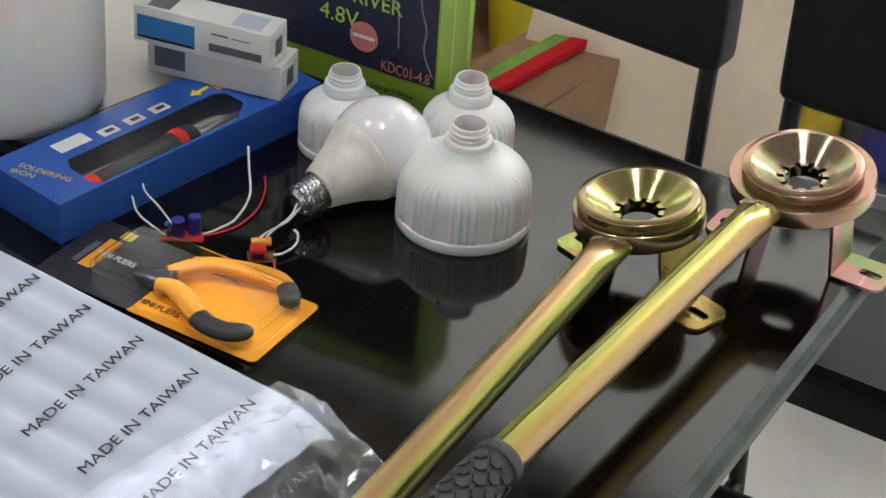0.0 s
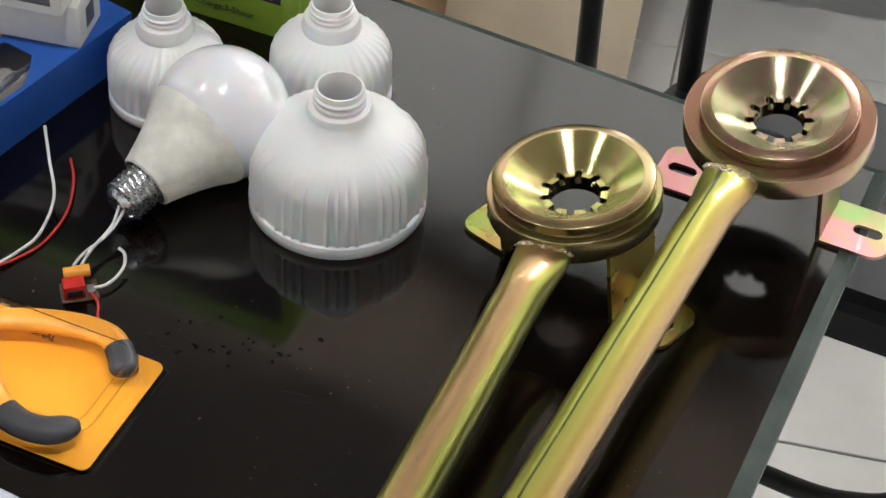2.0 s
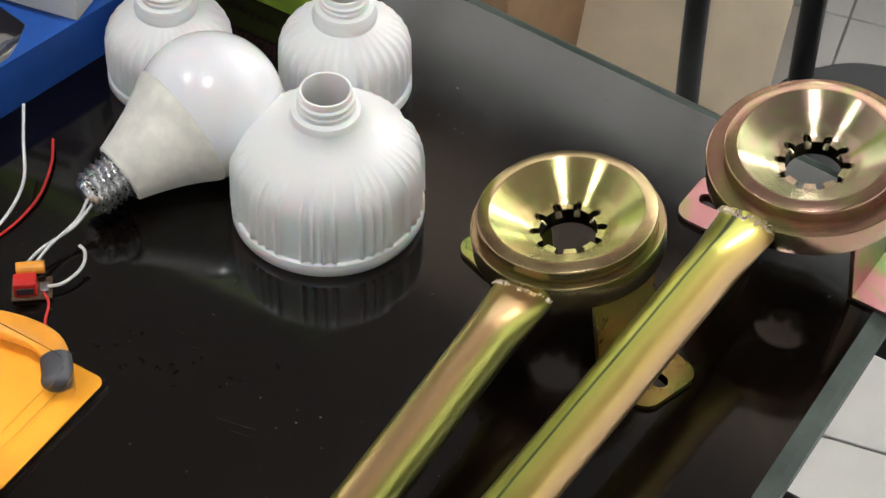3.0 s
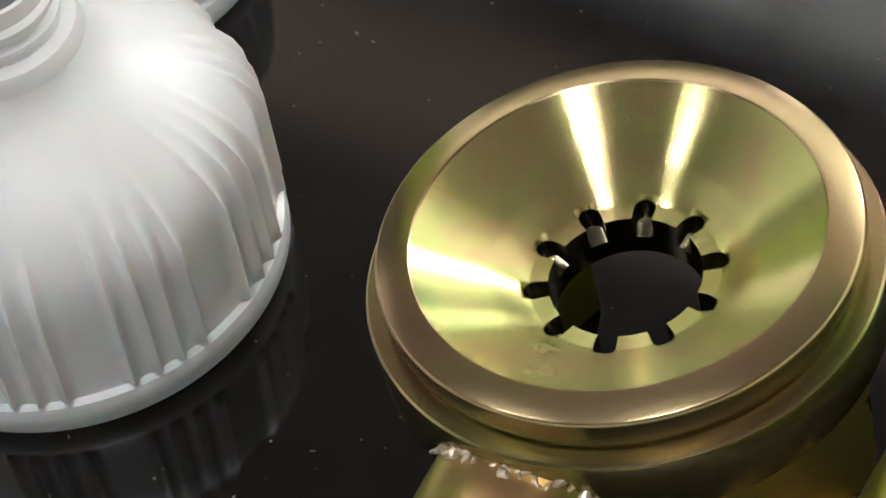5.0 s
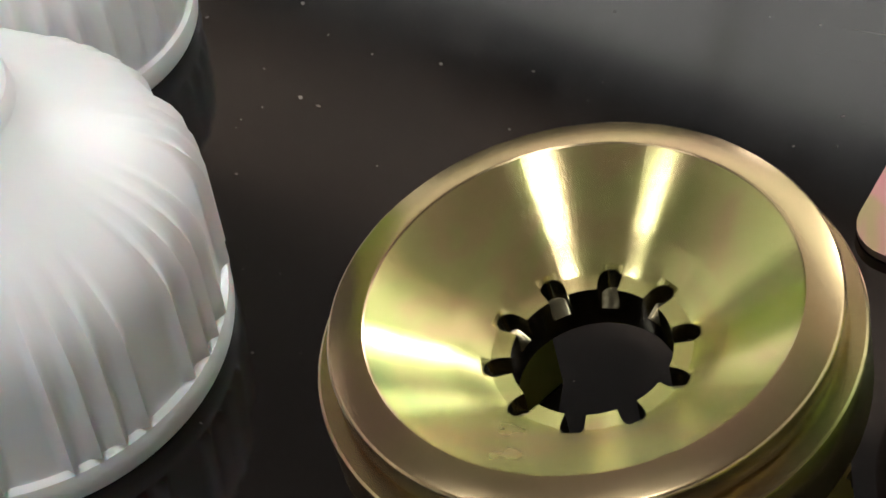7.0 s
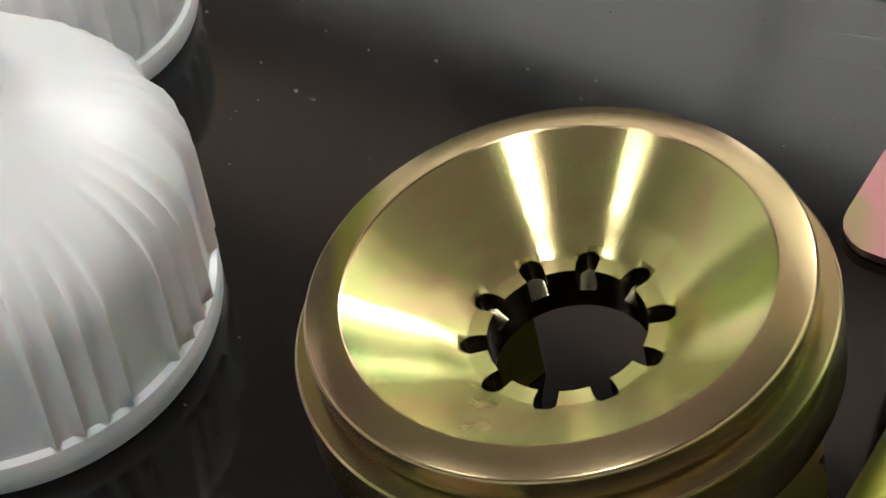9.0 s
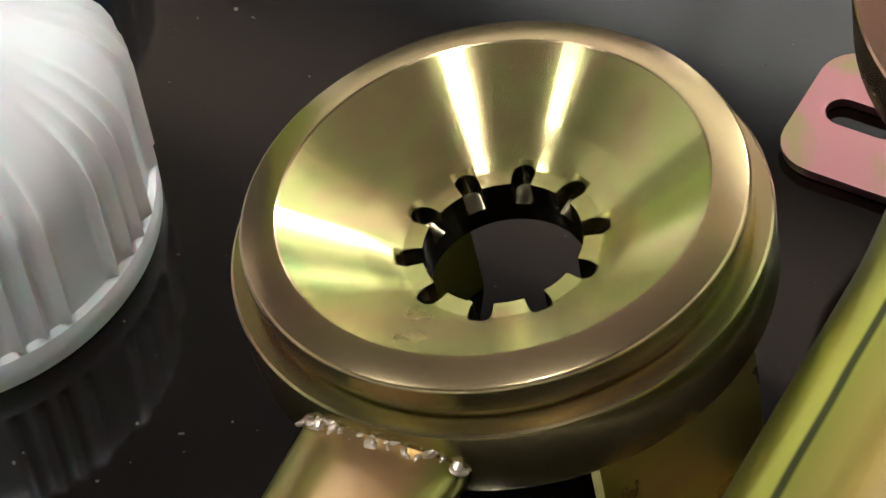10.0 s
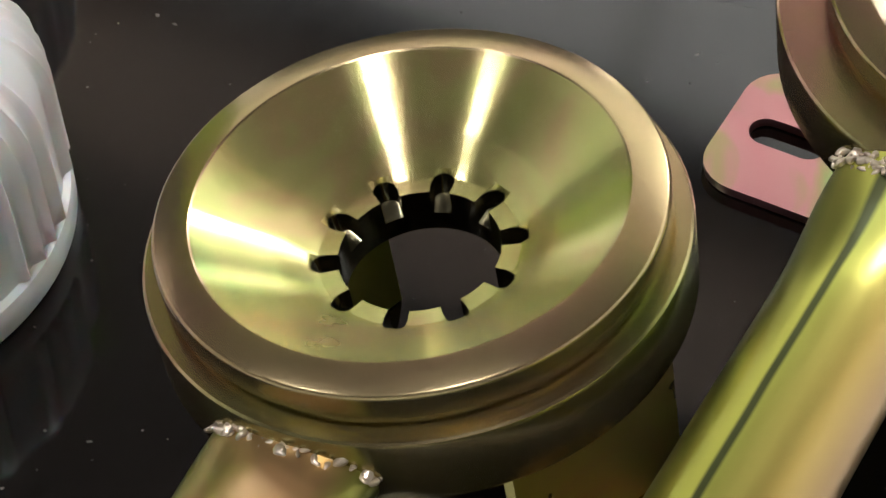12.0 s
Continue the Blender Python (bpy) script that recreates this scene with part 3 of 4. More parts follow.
def tube_tool(label, at, normal, strap, leg, k, rim, phase, axis0, axis1, length, grip_from, heads, feet, seed):
    rng = random.Random(seed)
    z = Vector(normal).normalized()
    x = (Vector(strap) - z * Vector(strap).dot(z)).normalized()
    y = z.cross(x)
    m = Matrix.Translation(at) @ Matrix((x, y, z)).transposed().to_4x4()
    inv = m.inverted()
    R = rim * k
    t = thing("ring_tool", m, label, "hand tool", "ring-headed tools")
    part("flange", head_mesh(k, phase, rim, "flange"), heads[0], t, "copper-toned outer flange with a raised lip", smooth=26)
    part("bowl", head_mesh(k, phase, rim, "bowl"), heads[1], t, "turned conical bowl with a slotted hole", smooth=9)
    part("bore", head_mesh(k, phase, rim, "bore"), M_BORE_SHADE, t, "bore with ten slots, its shade put into a darker metal", smooth=30)
    for side in (1, -1):
        long = (at[2] + side * leg * x.z) / z.z - 0.0024 - 0.0004
        part("bracket_foot", foot_mesh(side, leg, 0.0695 - leg, 0.038, long, (x.z / z.z, y.z / z.z)), feet, t, "bent foot plate with a slot", smooth=25)
    if seed == 8:
        # worn stamping along the lip, too faint to read
        stamp = bmesh.new()
        for k in range(15):
            if k in (1, 9):
                continue
            ang = radians(96 - 6.2 * k)
            fm = Matrix.Rotation(ang - math.pi / 2, 4, "Z") @ Matrix.Translation((0, 0.0405, 0.0074))
            block(-0.0008 - 0.0003 * (k % 3), 0.0008, -0.0013, 0.0013, 0, 0.00025, m=None, bm=stamp)
            stamp.verts.ensure_lookup_table()
            bmesh.ops.transform(stamp, matrix=fm, verts=stamp.verts[-8:])
        part("stamping", stamp, M_WELD, t, "worn stamped marks", smooth=0)
    a, b = inv @ Vector(axis0), inv @ Vector(axis1)
    d = (b - a).normalized()
    # the tube starts at the flange's rim, pressed flatter there
    start = a + d * ((Vector((0, 0, 0)) - a).dot(d))
    start = start + d * (R - 0.004)
    rad = 0.0122

    def shape(u, ang):
        s = u * length
        f = min(1, max(0, (s - 0.003) / 0.034))
        f = f * f * (3 - 2 * f)
        return (rad * (1.24 - 0.20 * f), rad * (0.62 + 0.42 * f))
    path = [start + d * (length * (k / 60) ** 1.6) for k in range(61)]
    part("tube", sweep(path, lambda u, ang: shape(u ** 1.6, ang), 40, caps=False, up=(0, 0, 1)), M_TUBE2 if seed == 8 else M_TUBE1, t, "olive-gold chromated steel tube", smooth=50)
    # weld bead over the joint
    bm = bmesh.new()
    side = d.cross(Vector((0, 0, 1))).normalized()
    for k in range(150):
        u = rng.uniform(-1.05, 1.05)
        c = start + d * (rng.uniform(0.0010, 0.0058) - 0.0030 * u * u) + side * (u * 0.0150) + Vector((0, 0, 0.0074 * math.sqrt(max(0, 1 - u * u * 0.85)) + rng.uniform(-0.0005, 0.0004)))
        s = rng.uniform(0.0004, 0.0010)
        turn = Euler((rng.uniform(0, 3), rng.uniform(0, 3), rng.uniform(0, 3))).to_matrix().to_4x4()
        bmesh.ops.create_icosphere(bm, subdivisions=2, radius=s, matrix=Matrix.Translation(c) @ Matrix.Diagonal((1, 1, 0.6, 1)) @ turn @ Matrix.Diagonal((1.5, 1.0, 0.7, 1)))
    for v in bm.verts:
        v.co += 0.0005 * Vector((noise.noise(v.co * 700), noise.noise(v.co * 700 + Vector((3, 1, 2))), noise.noise(v.co * 500)))
    part("weld", bm, M_WELD, t, "lumpy bright weld bead", smooth=60)
    # rubber grip with a collar and hexagon studs
    g0 = start + d * grip_from
    gp = [g0 + d * s for s in (0, 0.0015, 0.004, 0.010, 0.0112, 0.0125, 0.05, 0.115, 0.125, 0.127)]
    radii = [0.0135, 0.0160, 0.0166, 0.0164, 0.0152, 0.0150, 0.0152, 0.0152, 0.0145, 0.010]
    grip = part("grip", sweep(gp, lambda u, ang: (radii[round(u * 9)],) * 2, 36), M_RUBBER, t, "black rubber grip with hexagon studs", smooth=40)
    top = side.cross(d)
    studs = bmesh.new()
    for i in range(11):
        for j in range(9):
            ang = math.radians(40 * j + (20 if i % 2 else 0))
            out = side * math.cos(ang) + top * math.sin(ang)
            c = g0 + d * (0.0185 + i * 0.0093) + out * 0.0150
            fm = basis(c, d, out.cross(d))
            fm = Matrix.Translation(c) @ Matrix((d, out.cross(d), out)).transposed().to_4x4()
            bmesh.ops.create_cone(studs, cap_ends=True, segments=6, radius1=0.0050, radius2=0.0042, depth=0.0022, matrix=fm)
    part("stud", studs, M_RUBBER, grip, smooth=25)
    return t


tube_tool("olive-gold chromated steel tool with a slotted ring head", (-0.0038, 0.0069, 0.0611), (-0.133, 0.012, 1), (0.872, -0.490, 0), 0.0385, 1.047, 0.0446, 0.238,
          (-0.0135, -0.05, 0.050), (-0.0614, -0.30, 0.0415), 0.54, 0.440, (M_HEAD1, M_BOWL1), M_FOOT1, 3)
tube_tool("rose-gold chromated steel tool with a slotted ring head and pink feet", (0.0961, 0.0839, 0.0712), (-0.105, -0.095, 1), (0.974, -0.226, 0), 0.033, 1.047, 0.0500, 0.354,
          (0.0745, 0.03, 0.059), (0.0045, -0.24, 0.056), 0.47, 0.342, (M_HEAD2, M_BOWL2), M_FOOT2, 8)


# ---------------------------------------------------------------- lamp housings and the bulb
def housing(x, y, r, h, neck, groups, label):
    def shaped(q, z, a):
        if groups:
            # clusters of four ribs between plain stretches
            w = (a / (2 * math.pi) * 10) % 1
            rib = sum(math.exp(-((w - c) / 0.034) ** 2) for c in (0.23, 0.41, 0.59, 0.77))
            low, high, amp = h * 0.105, h * 0.50, 0.0026
        else:
            w = (a / (2 * math.pi) * 34) % 1
            rib = (0.5 + 0.5 * math.cos(w * 2 * math.pi)) ** 1.5
            low, high, amp = h * 0.12, h * 0.56, 0.0016
        if z < low or z > high * 1.25:
            return q
        f = min(1, (z - low) / (h * 0.01 + 1e-9)) * (1 - max(0, (z - high * 0.8) / (high * 0.45)) ** 1.5 if z > high * 0.8 else 1)
        return q + amp * rib * max(0, f)
    n = neck
    prof = [(r * 0.94, 0.0), (r * 0.985, 0.0), (r, 0.0012), (r, h * 0.075), (r * 0.992, h * 0.095), (r * 0.962, h * 0.104), (r * 0.958, h * 0.116)]
    prof += [(r * (0.957 - 0.012 * k / 7), h * (0.13 + 0.27 * k / 7)) for k in range(1, 8)]
    prof += [(r * 0.938, h * 0.45), (r * 0.915, h * 0.50), (r * 0.875, h * 0.545), (r * 0.81, h * 0.595), (r * 0.70, h * 0.64), (r * 0.58, h * 0.682), (r * 0.47, h * 0.722), (n * 1.44, h * 0.765), (n * 1.36, h * 0.80)]
    prof += [(n * 1.33, h * 0.840), (n * 1.29, h * 0.852), (n * 1.06, h * 0.858), (n * 1.02, h * 0.872), (n * 1.10, h * 0.883), (n * 1.10, h * 0.895), (n, h * 0.907), (n, h * 0.921), (n * 1.09, h * 0.932), (n * 1.09, h * 0.944), (n, h * 0.955), (n, h * 0.99), (n * 0.98, h), (n * 0.90, h), (n * 0.88, h * 0.985), (n * 0.88, h * 0.74), (r * 0.66, h * 0.60), (r * 0.90, h * 0.44), (r * 0.92, h * 0.10)]
    t = thing("bulb_housing", pose(x, y, 0, 0, 0, 17), label, "bulb housing", "bulb housings")
    cut = next(k for k, q in enumerate(prof) if q == (n * 1.36, h * 0.80))
    end = next(k for k, q in enumerate(prof) if q == (n * 0.88, h * 0.74))
    part("body", revolve(prof[:cut + 1], 360 if groups else 306, shaped), M_PLASTIC, t, smooth=40)
    part("threaded_neck", revolve(prof[cut:end + 1], 72), M_PLASTIC, t, smooth=40)
    part("inner_skin", revolve(prof[end:] + prof[:1], 120), M_PLASTIC, t, smooth=40)
    return t


housing(-0.1370, 0.0284, 0.0499, 0.0822, 0.0133, True, "large white plastic bulb housing with clustered ribs and a threaded neck")
housing(-0.1645, 0.1189, 0.0365, 0.0670, 0.0122, False, "small white fluted plastic bulb housing with a threaded neck")
housing(-0.2560, 0.0910, 0.0348, 0.0660, 0.0118, False, "small white fluted plastic bulb housing beside the boxes")


def bulb():
    axis = Vector((0.494, 0.825, 0.275)).normalized()
    centre = Vector((-0.2051, 0.0432, 0.0390))
    q = axis.to_track_quat("Z", "Y").to_matrix().to_4x4()
    m = Matrix.Translation(centre - axis * 0.085) @ q
    t = thing("light_bulb", m, "opened LED bulb with an opal globe lying on its side", "light bulb")
    R = 0.0384
    glob = [(0.0335, 0.0625)] + [(R * math.cos(a), 0.085 - 0.004 + R * math.sin(a)) for a in [math.radians(v) for v in range(-24, 90, 6)]] + [(0, 0.081 + R)]
    part("globe", revolve(glob, 72), M_GLOBE, t, "milky opal globe")
    part("collar", revolve([(0.0150, 0.0215), (0.0166, 0.0225), (0.0172, 0.0245), (0.0205, 0.034), (0.0245, 0.044), (0.0290, 0.053), (0.0335, 0.0605), (0.0344, 0.0630), (0.0340, 0.0642), (0.0325, 0.0640)], 64), M_CONE, t, "yellowed plastic cone with scuffs")
    prof = [(0.0, 0.0015), (0.0085, 0.0008), (0.0105, 0.003)]
    for k in range(5):
        z = 0.0045 + k * 0.0036
        prof += [(0.0112, z), (0.0128, z + 0.0009), (0.0130, z + 0.0018), (0.0118, z + 0.0029)]
    prof += [(0.0126, 0.0222)]
    part("screw_cap", revolve(prof, 48), M_SCREW, t, "worn nickel screw cap")
    return m


BULB = bulb()


def wire(points, r, material, label, n=12):
    return solo("wire", sweep(smooth_path(points, n), r, 10), material, label, "wire", smooth=80)


def driver_blue():
    m = basis((-0.3123, -0.0792, -0.0000), (0.948, 0.317, 0), (-0.317, 0.948, 0))
    t = thing("driver_board", m, "small red lamp driver board with two blue capacitors", "circuit board", "driver boards")
    board = block(-0.015, 0.015, -0.0065, 0.0065, 0.0012, 0.0026, 0.0003, 1)
    part("board", board, M_REDBOARD, t)
    for k, (x, y) in enumerate(((-0.003, 0.001), (0.008, 0.003))):
        c = revolve([(0, 0.0028), (0.0044, 0.0028), (0.0047, 0.0034), (0.0042, 0.0042), (0.0047, 0.005), (0.0047, 0.0165), (0.0043, 0.017), (0, 0.0168)], 28, m=Matrix.Translation((x, y, 0)) @ Matrix.Rotation(radians(8 - 14 * k), 4, "X"))
        part("capacitor", c, M_CAPBLUE, t, "deep blue sleeved capacitor")
    part("inductor", block(-0.011, -0.0075, -0.004, 0.004, 0.0026, 0.008, 0.001), M_DARKGRIP, t)
    part("resistor", revolve([(0, -0.003), (0.0014, -0.003), (0.0012, 0), (0.0014, 0.003), (0, 0.003)], 14, m=Matrix.Translation((-0.012, 0.004, 0.009)) @ Matrix.Rotation(1.2, 4, "X")), M_LABELBLUE, t)
    return t


driver_blue()
wire([(-0.3239, -0.0841, 0.0030), (-0.3384, -0.0778, 0.0040), (-0.3509, -0.0728, 0.0080), (-0.3606, -0.0618, 0.0130)], 0.0008, M_WIREW, "stripped white wire lead of the driver board")
wire([(-0.3214, -0.0754, 0.0060), (-0.3359, -0.0665, 0.0120), (-0.3512, -0.0577, 0.0160), (-0.3586, -0.0487, 0.0180)], 0.0008, M_WIREW, "stripped white wire lead of the driver board")
wire([(-0.2994, -0.0726, 0.0030), (-0.2930, -0.0627, 0.0030), (-0.2852, -0.0471, 0.0050), (-0.2843, -0.0243, 0.0120), (-0.2936, -0.0042, 0.0220), (-0.3017, 0.0129, 0.0290)], 0.0009, M_WIREW, "curved white wire lead rising from the table")
wire([(-0.3005, -0.0755, 0.0030), (-0.2922, -0.0655, 0.0015), (-0.2823, -0.0488, 0.0010), (-0.2779, -0.0237, 0.0020), (-0.2825, 0.0008, 0.0030), (-0.2901, 0.0173, 0.0040)], 0.0008, M_WIRER, "curved red wire lead on the table")


def driver_red():
    m = basis((-0.2508, -0.0800, -0.0000), (0.890, 0.455, 0), (-0.455, 0.890, 0))
    t = thing("driver_board", m, "small lamp driver board with a red transformer and an orange capacitor", "circuit board", "driver boards")
    part("board", block(-0.010, 0.010, -0.007, 0.008, 0.0005, 0.0019, 0.0003, 1), M_PCB, t)
    part("transformer", block(-0.0085, 0.003, -0.0055, 0.003, 0.0019, 0.0105, 0.0008), M_RED, t, "red taped transformer")
    part("core", block(-0.0070, 0.0015, -0.0062, 0.0036, 0.004, 0.008, 0.0004), M_INK, t)
    part("film_capacitor", sweep(smooth_path([(-0.007, 0.0062, 0.0100), (0.007, 0.0066, 0.0102)], 6), lambda u, a: (0.0036, 0.0032), 18), M_ORANGEGRIP, t, "orange moulded capacitor")
    part("chip", block(0.0042, 0.0085, -0.004, 0.002, 0.0019, 0.004, 0.0003), M_GREYMETAL, t)
    return t


driver_red()
tip = BULB @ Vector((0, 0, 0.002))
wire([tuple(tip), (tip.x - 0.001, tip.y - 0.012, 0.011), (-0.2525, -0.0558, 0.0090), (-0.2536, -0.0715, 0.0090)], 0.0009, M_WIREW, "white wire from the bulb cap to the board")
wire([(tip.x + 0.004, tip.y - 0.001, tip.z), (tip.x - 0.001, tip.y - 0.016, 0.010), (-0.2559, -0.0588, 0.0080), (-0.2583, -0.0736, 0.0080)], 0.0009, M_WIREW, "white wire from the bulb cap to the board")
wire([(-0.2435, -0.0770, 0.0035), (-0.2381, -0.0739, 0.0040), (-0.2343, -0.0669, 0.0045), (-0.2327, -0.0590, 0.0060), (-0.2340, -0.0543, 0.0100), (-0.2374, -0.0534, 0.0125)], 0.0009, M_WIREW, "short curled white wire stub")
wire([(-0.2438, -0.0809, 0.0030), (-0.2386, -0.0857, 0.0020), (-0.2357, -0.0946, 0.0010), (-0.2318, -0.1035, 0.0010), (-0.2279, -0.1104, 0.0020)], 0.0008, M_WIRER, "short red wire running to the pliers card")


# ---------------------------------------------------------------- pliers card
def pliers_card():
    m = basis((-0.1900, -0.1198, 0.0015), (-0.980, 0.200, 0), (-0.200, -0.980, 0))
    m = m @ Matrix.Rotation(math.pi, 4, "X") if m.to_3x3().col[2].z < 0 else m
    flip = -1 if (m.inverted() @ Vector((-0.2095, -0.2017, 0.0000))).y < 0 else 1
    inv = m.inverted()
    t = thing("pliers_pack", m, "mini pliers in a clear blister on an orange and black card", "tool pack")

    def rect(x0, x1, y0, y1, r, corners=(1, 1, 1, 1)):
        ys = sorted((y0 * flip, y1 * flip))
        return rounded(x0, x1, ys[0], ys[1], r, 5, corners)
    part("card", prism(rect(0.0, 0.108, 0.0, 0.080, 0.005), 0.0, 0.0008), M_ORANGE, t, "orange printed card", smooth=20)
    part("header", prism(rect(0.104, 0.186, 0.0, 0.080, 0.005), 0.0005, 0.0011), M_BLACKCARD, t, "black printed header card", smooth=20)

    def lp(p, z):
        q = inv @ Vector((p[0], p[1], 0))
        return (q.x, q.y, z)

    def handle(pts, w, tail):
        path = smooth_path([lp(p, 0.0085 + 0.002 * (k > 0)) for k, p in enumerate(pts)], 12)
        cut = round(len(path) * tail)
        widths = lambda u, a: (w * (0.8 + 0.35 * math.sin(u * 2.6)), w * 0.72)
        part("handle", sweep(path[:cut + 1], widths, 20), M_ORANGEGRIP, t, "orange moulded pliers handle", smooth=70)
        part("grip_end", sweep(path[cut:], lambda u, a: (w * 1.12 * math.sqrt(max(0.05, 1 - max(0, u - 0.7) ** 2 * 10)), w * 0.8 * math.sqrt(max(0.05, 1 - max(0, u - 0.7) ** 2 * 10))), 20), M_DARKGRIP, t, "dark soft grip end", smooth=70)
    handle([(-0.2966, -0.1363), (-0.2786, -0.1207), (-0.2580, -0.1152), (-0.2365, -0.1137), (-0.2200, -0.1174), (-0.2097, -0.1294), (-0.2050, -0.1406)], 0.0068, 0.74)
    handle([(-0.2965, -0.1524), (-0.2847, -0.1542), (-0.2718, -0.1620), (-0.2600, -0.1742), (-0.2459, -0.1832), (-0.2299, -0.1852), (-0.2151, -0.1778)], 0.0072, 0.56)
    jaw = sweep([Vector(lp(p, 0.0085)) for p in ((-0.2882, -0.1420), (-0.2965, -0.1433), (-0.3036, -0.1446), (-0.3111, -0.1457), (-0.3167, -0.1468))], lambda u, a: (0.0095 - 0.0065 * u * u, 0.0050 - 0.002 * u), 20)
    part("jaw", jaw, M_STEEL, t, "dark steel pliers jaws", smooth=50)
    part("spring", sweep([Vector(lp((-0.2867, -0.1450), 0.010)), Vector(lp((-0.2743, -0.1499), 0.010))], 0.0012, 8), M_STEEL, t)
    # the domed clear cover
    bm = prism(rect(0.006, 0.148, 0.006, 0.074, 0.014), 0.0009, 0.0185, bevel=0.004)
    bmesh.ops.recalc_face_normals(bm, faces=bm.faces)
    bmesh.ops.delete(bm, geom=[f for f in bm.faces if f.normal.z < -0.9], context="FACES_ONLY")
    bmesh.ops.solidify(bm, geom=bm.faces[:], thickness=0.0003)
    cover = part("blister", bm, M_BLISTER, t, "clear plastic blister dome", smooth=40)
    cover.visible_shadow = False
    part("print", bars([(0.155, 0.166, 0.018 * flip, 0.056 * flip)], Matrix.Identity(4), 0.0012), M_ORANGE, t, "orange brand mark as a plain bar", smooth=0)
    part("mark", bars([(0.152, 0.162, 0.004 * flip, 0.014 * flip)], Matrix.Identity(4), 0.0012), M_YELLOW, t, smooth=0)
    turn = Matrix.Rotation(math.pi, 4, "Z") if flip > 0 else Matrix.Rotation(math.pi, 4, "Z")
    at = lambda x, y: Matrix.Translation((x, y * flip, 0.0013)) @ turn
    lettering("MINI PLIERS", 0.0085, M_INK, t, at(0.088, 0.066), width=0.8)
    lettering("MINI PLIERS", 0.0080, M_WHITECARD, t, at(0.1475, 0.036), width=0.8)
    lettering("PROFESSIONAL", 0.0060, M_INK, t, at(0.078, 0.010), width=0.9)
    part("seal", revolve([(0.0028, 0.001), (0.0036, 0.001), (0.0036, 0.0012), (0.0028, 0.0012)], 24, m=Matrix.Translation((0.014, 0.012 * flip, 0)), closed=True), M_INK, t)
    part("hang_slot", bars([(0.168, 0.173, 0.026 * flip, 0.054 * flip)], Matrix.Identity(4), 0.0012), M_GREYINK, t, smooth=0)
    # a folded edge of clear film along the card
    rim = part("film_edge", prism(rect(-0.003, 0.004, 0.002, 0.078, 0.001), 0.0, 0.0004), M_BLISTER, t, smooth=0)
    rim.visible_shadow = False


pliers_card()


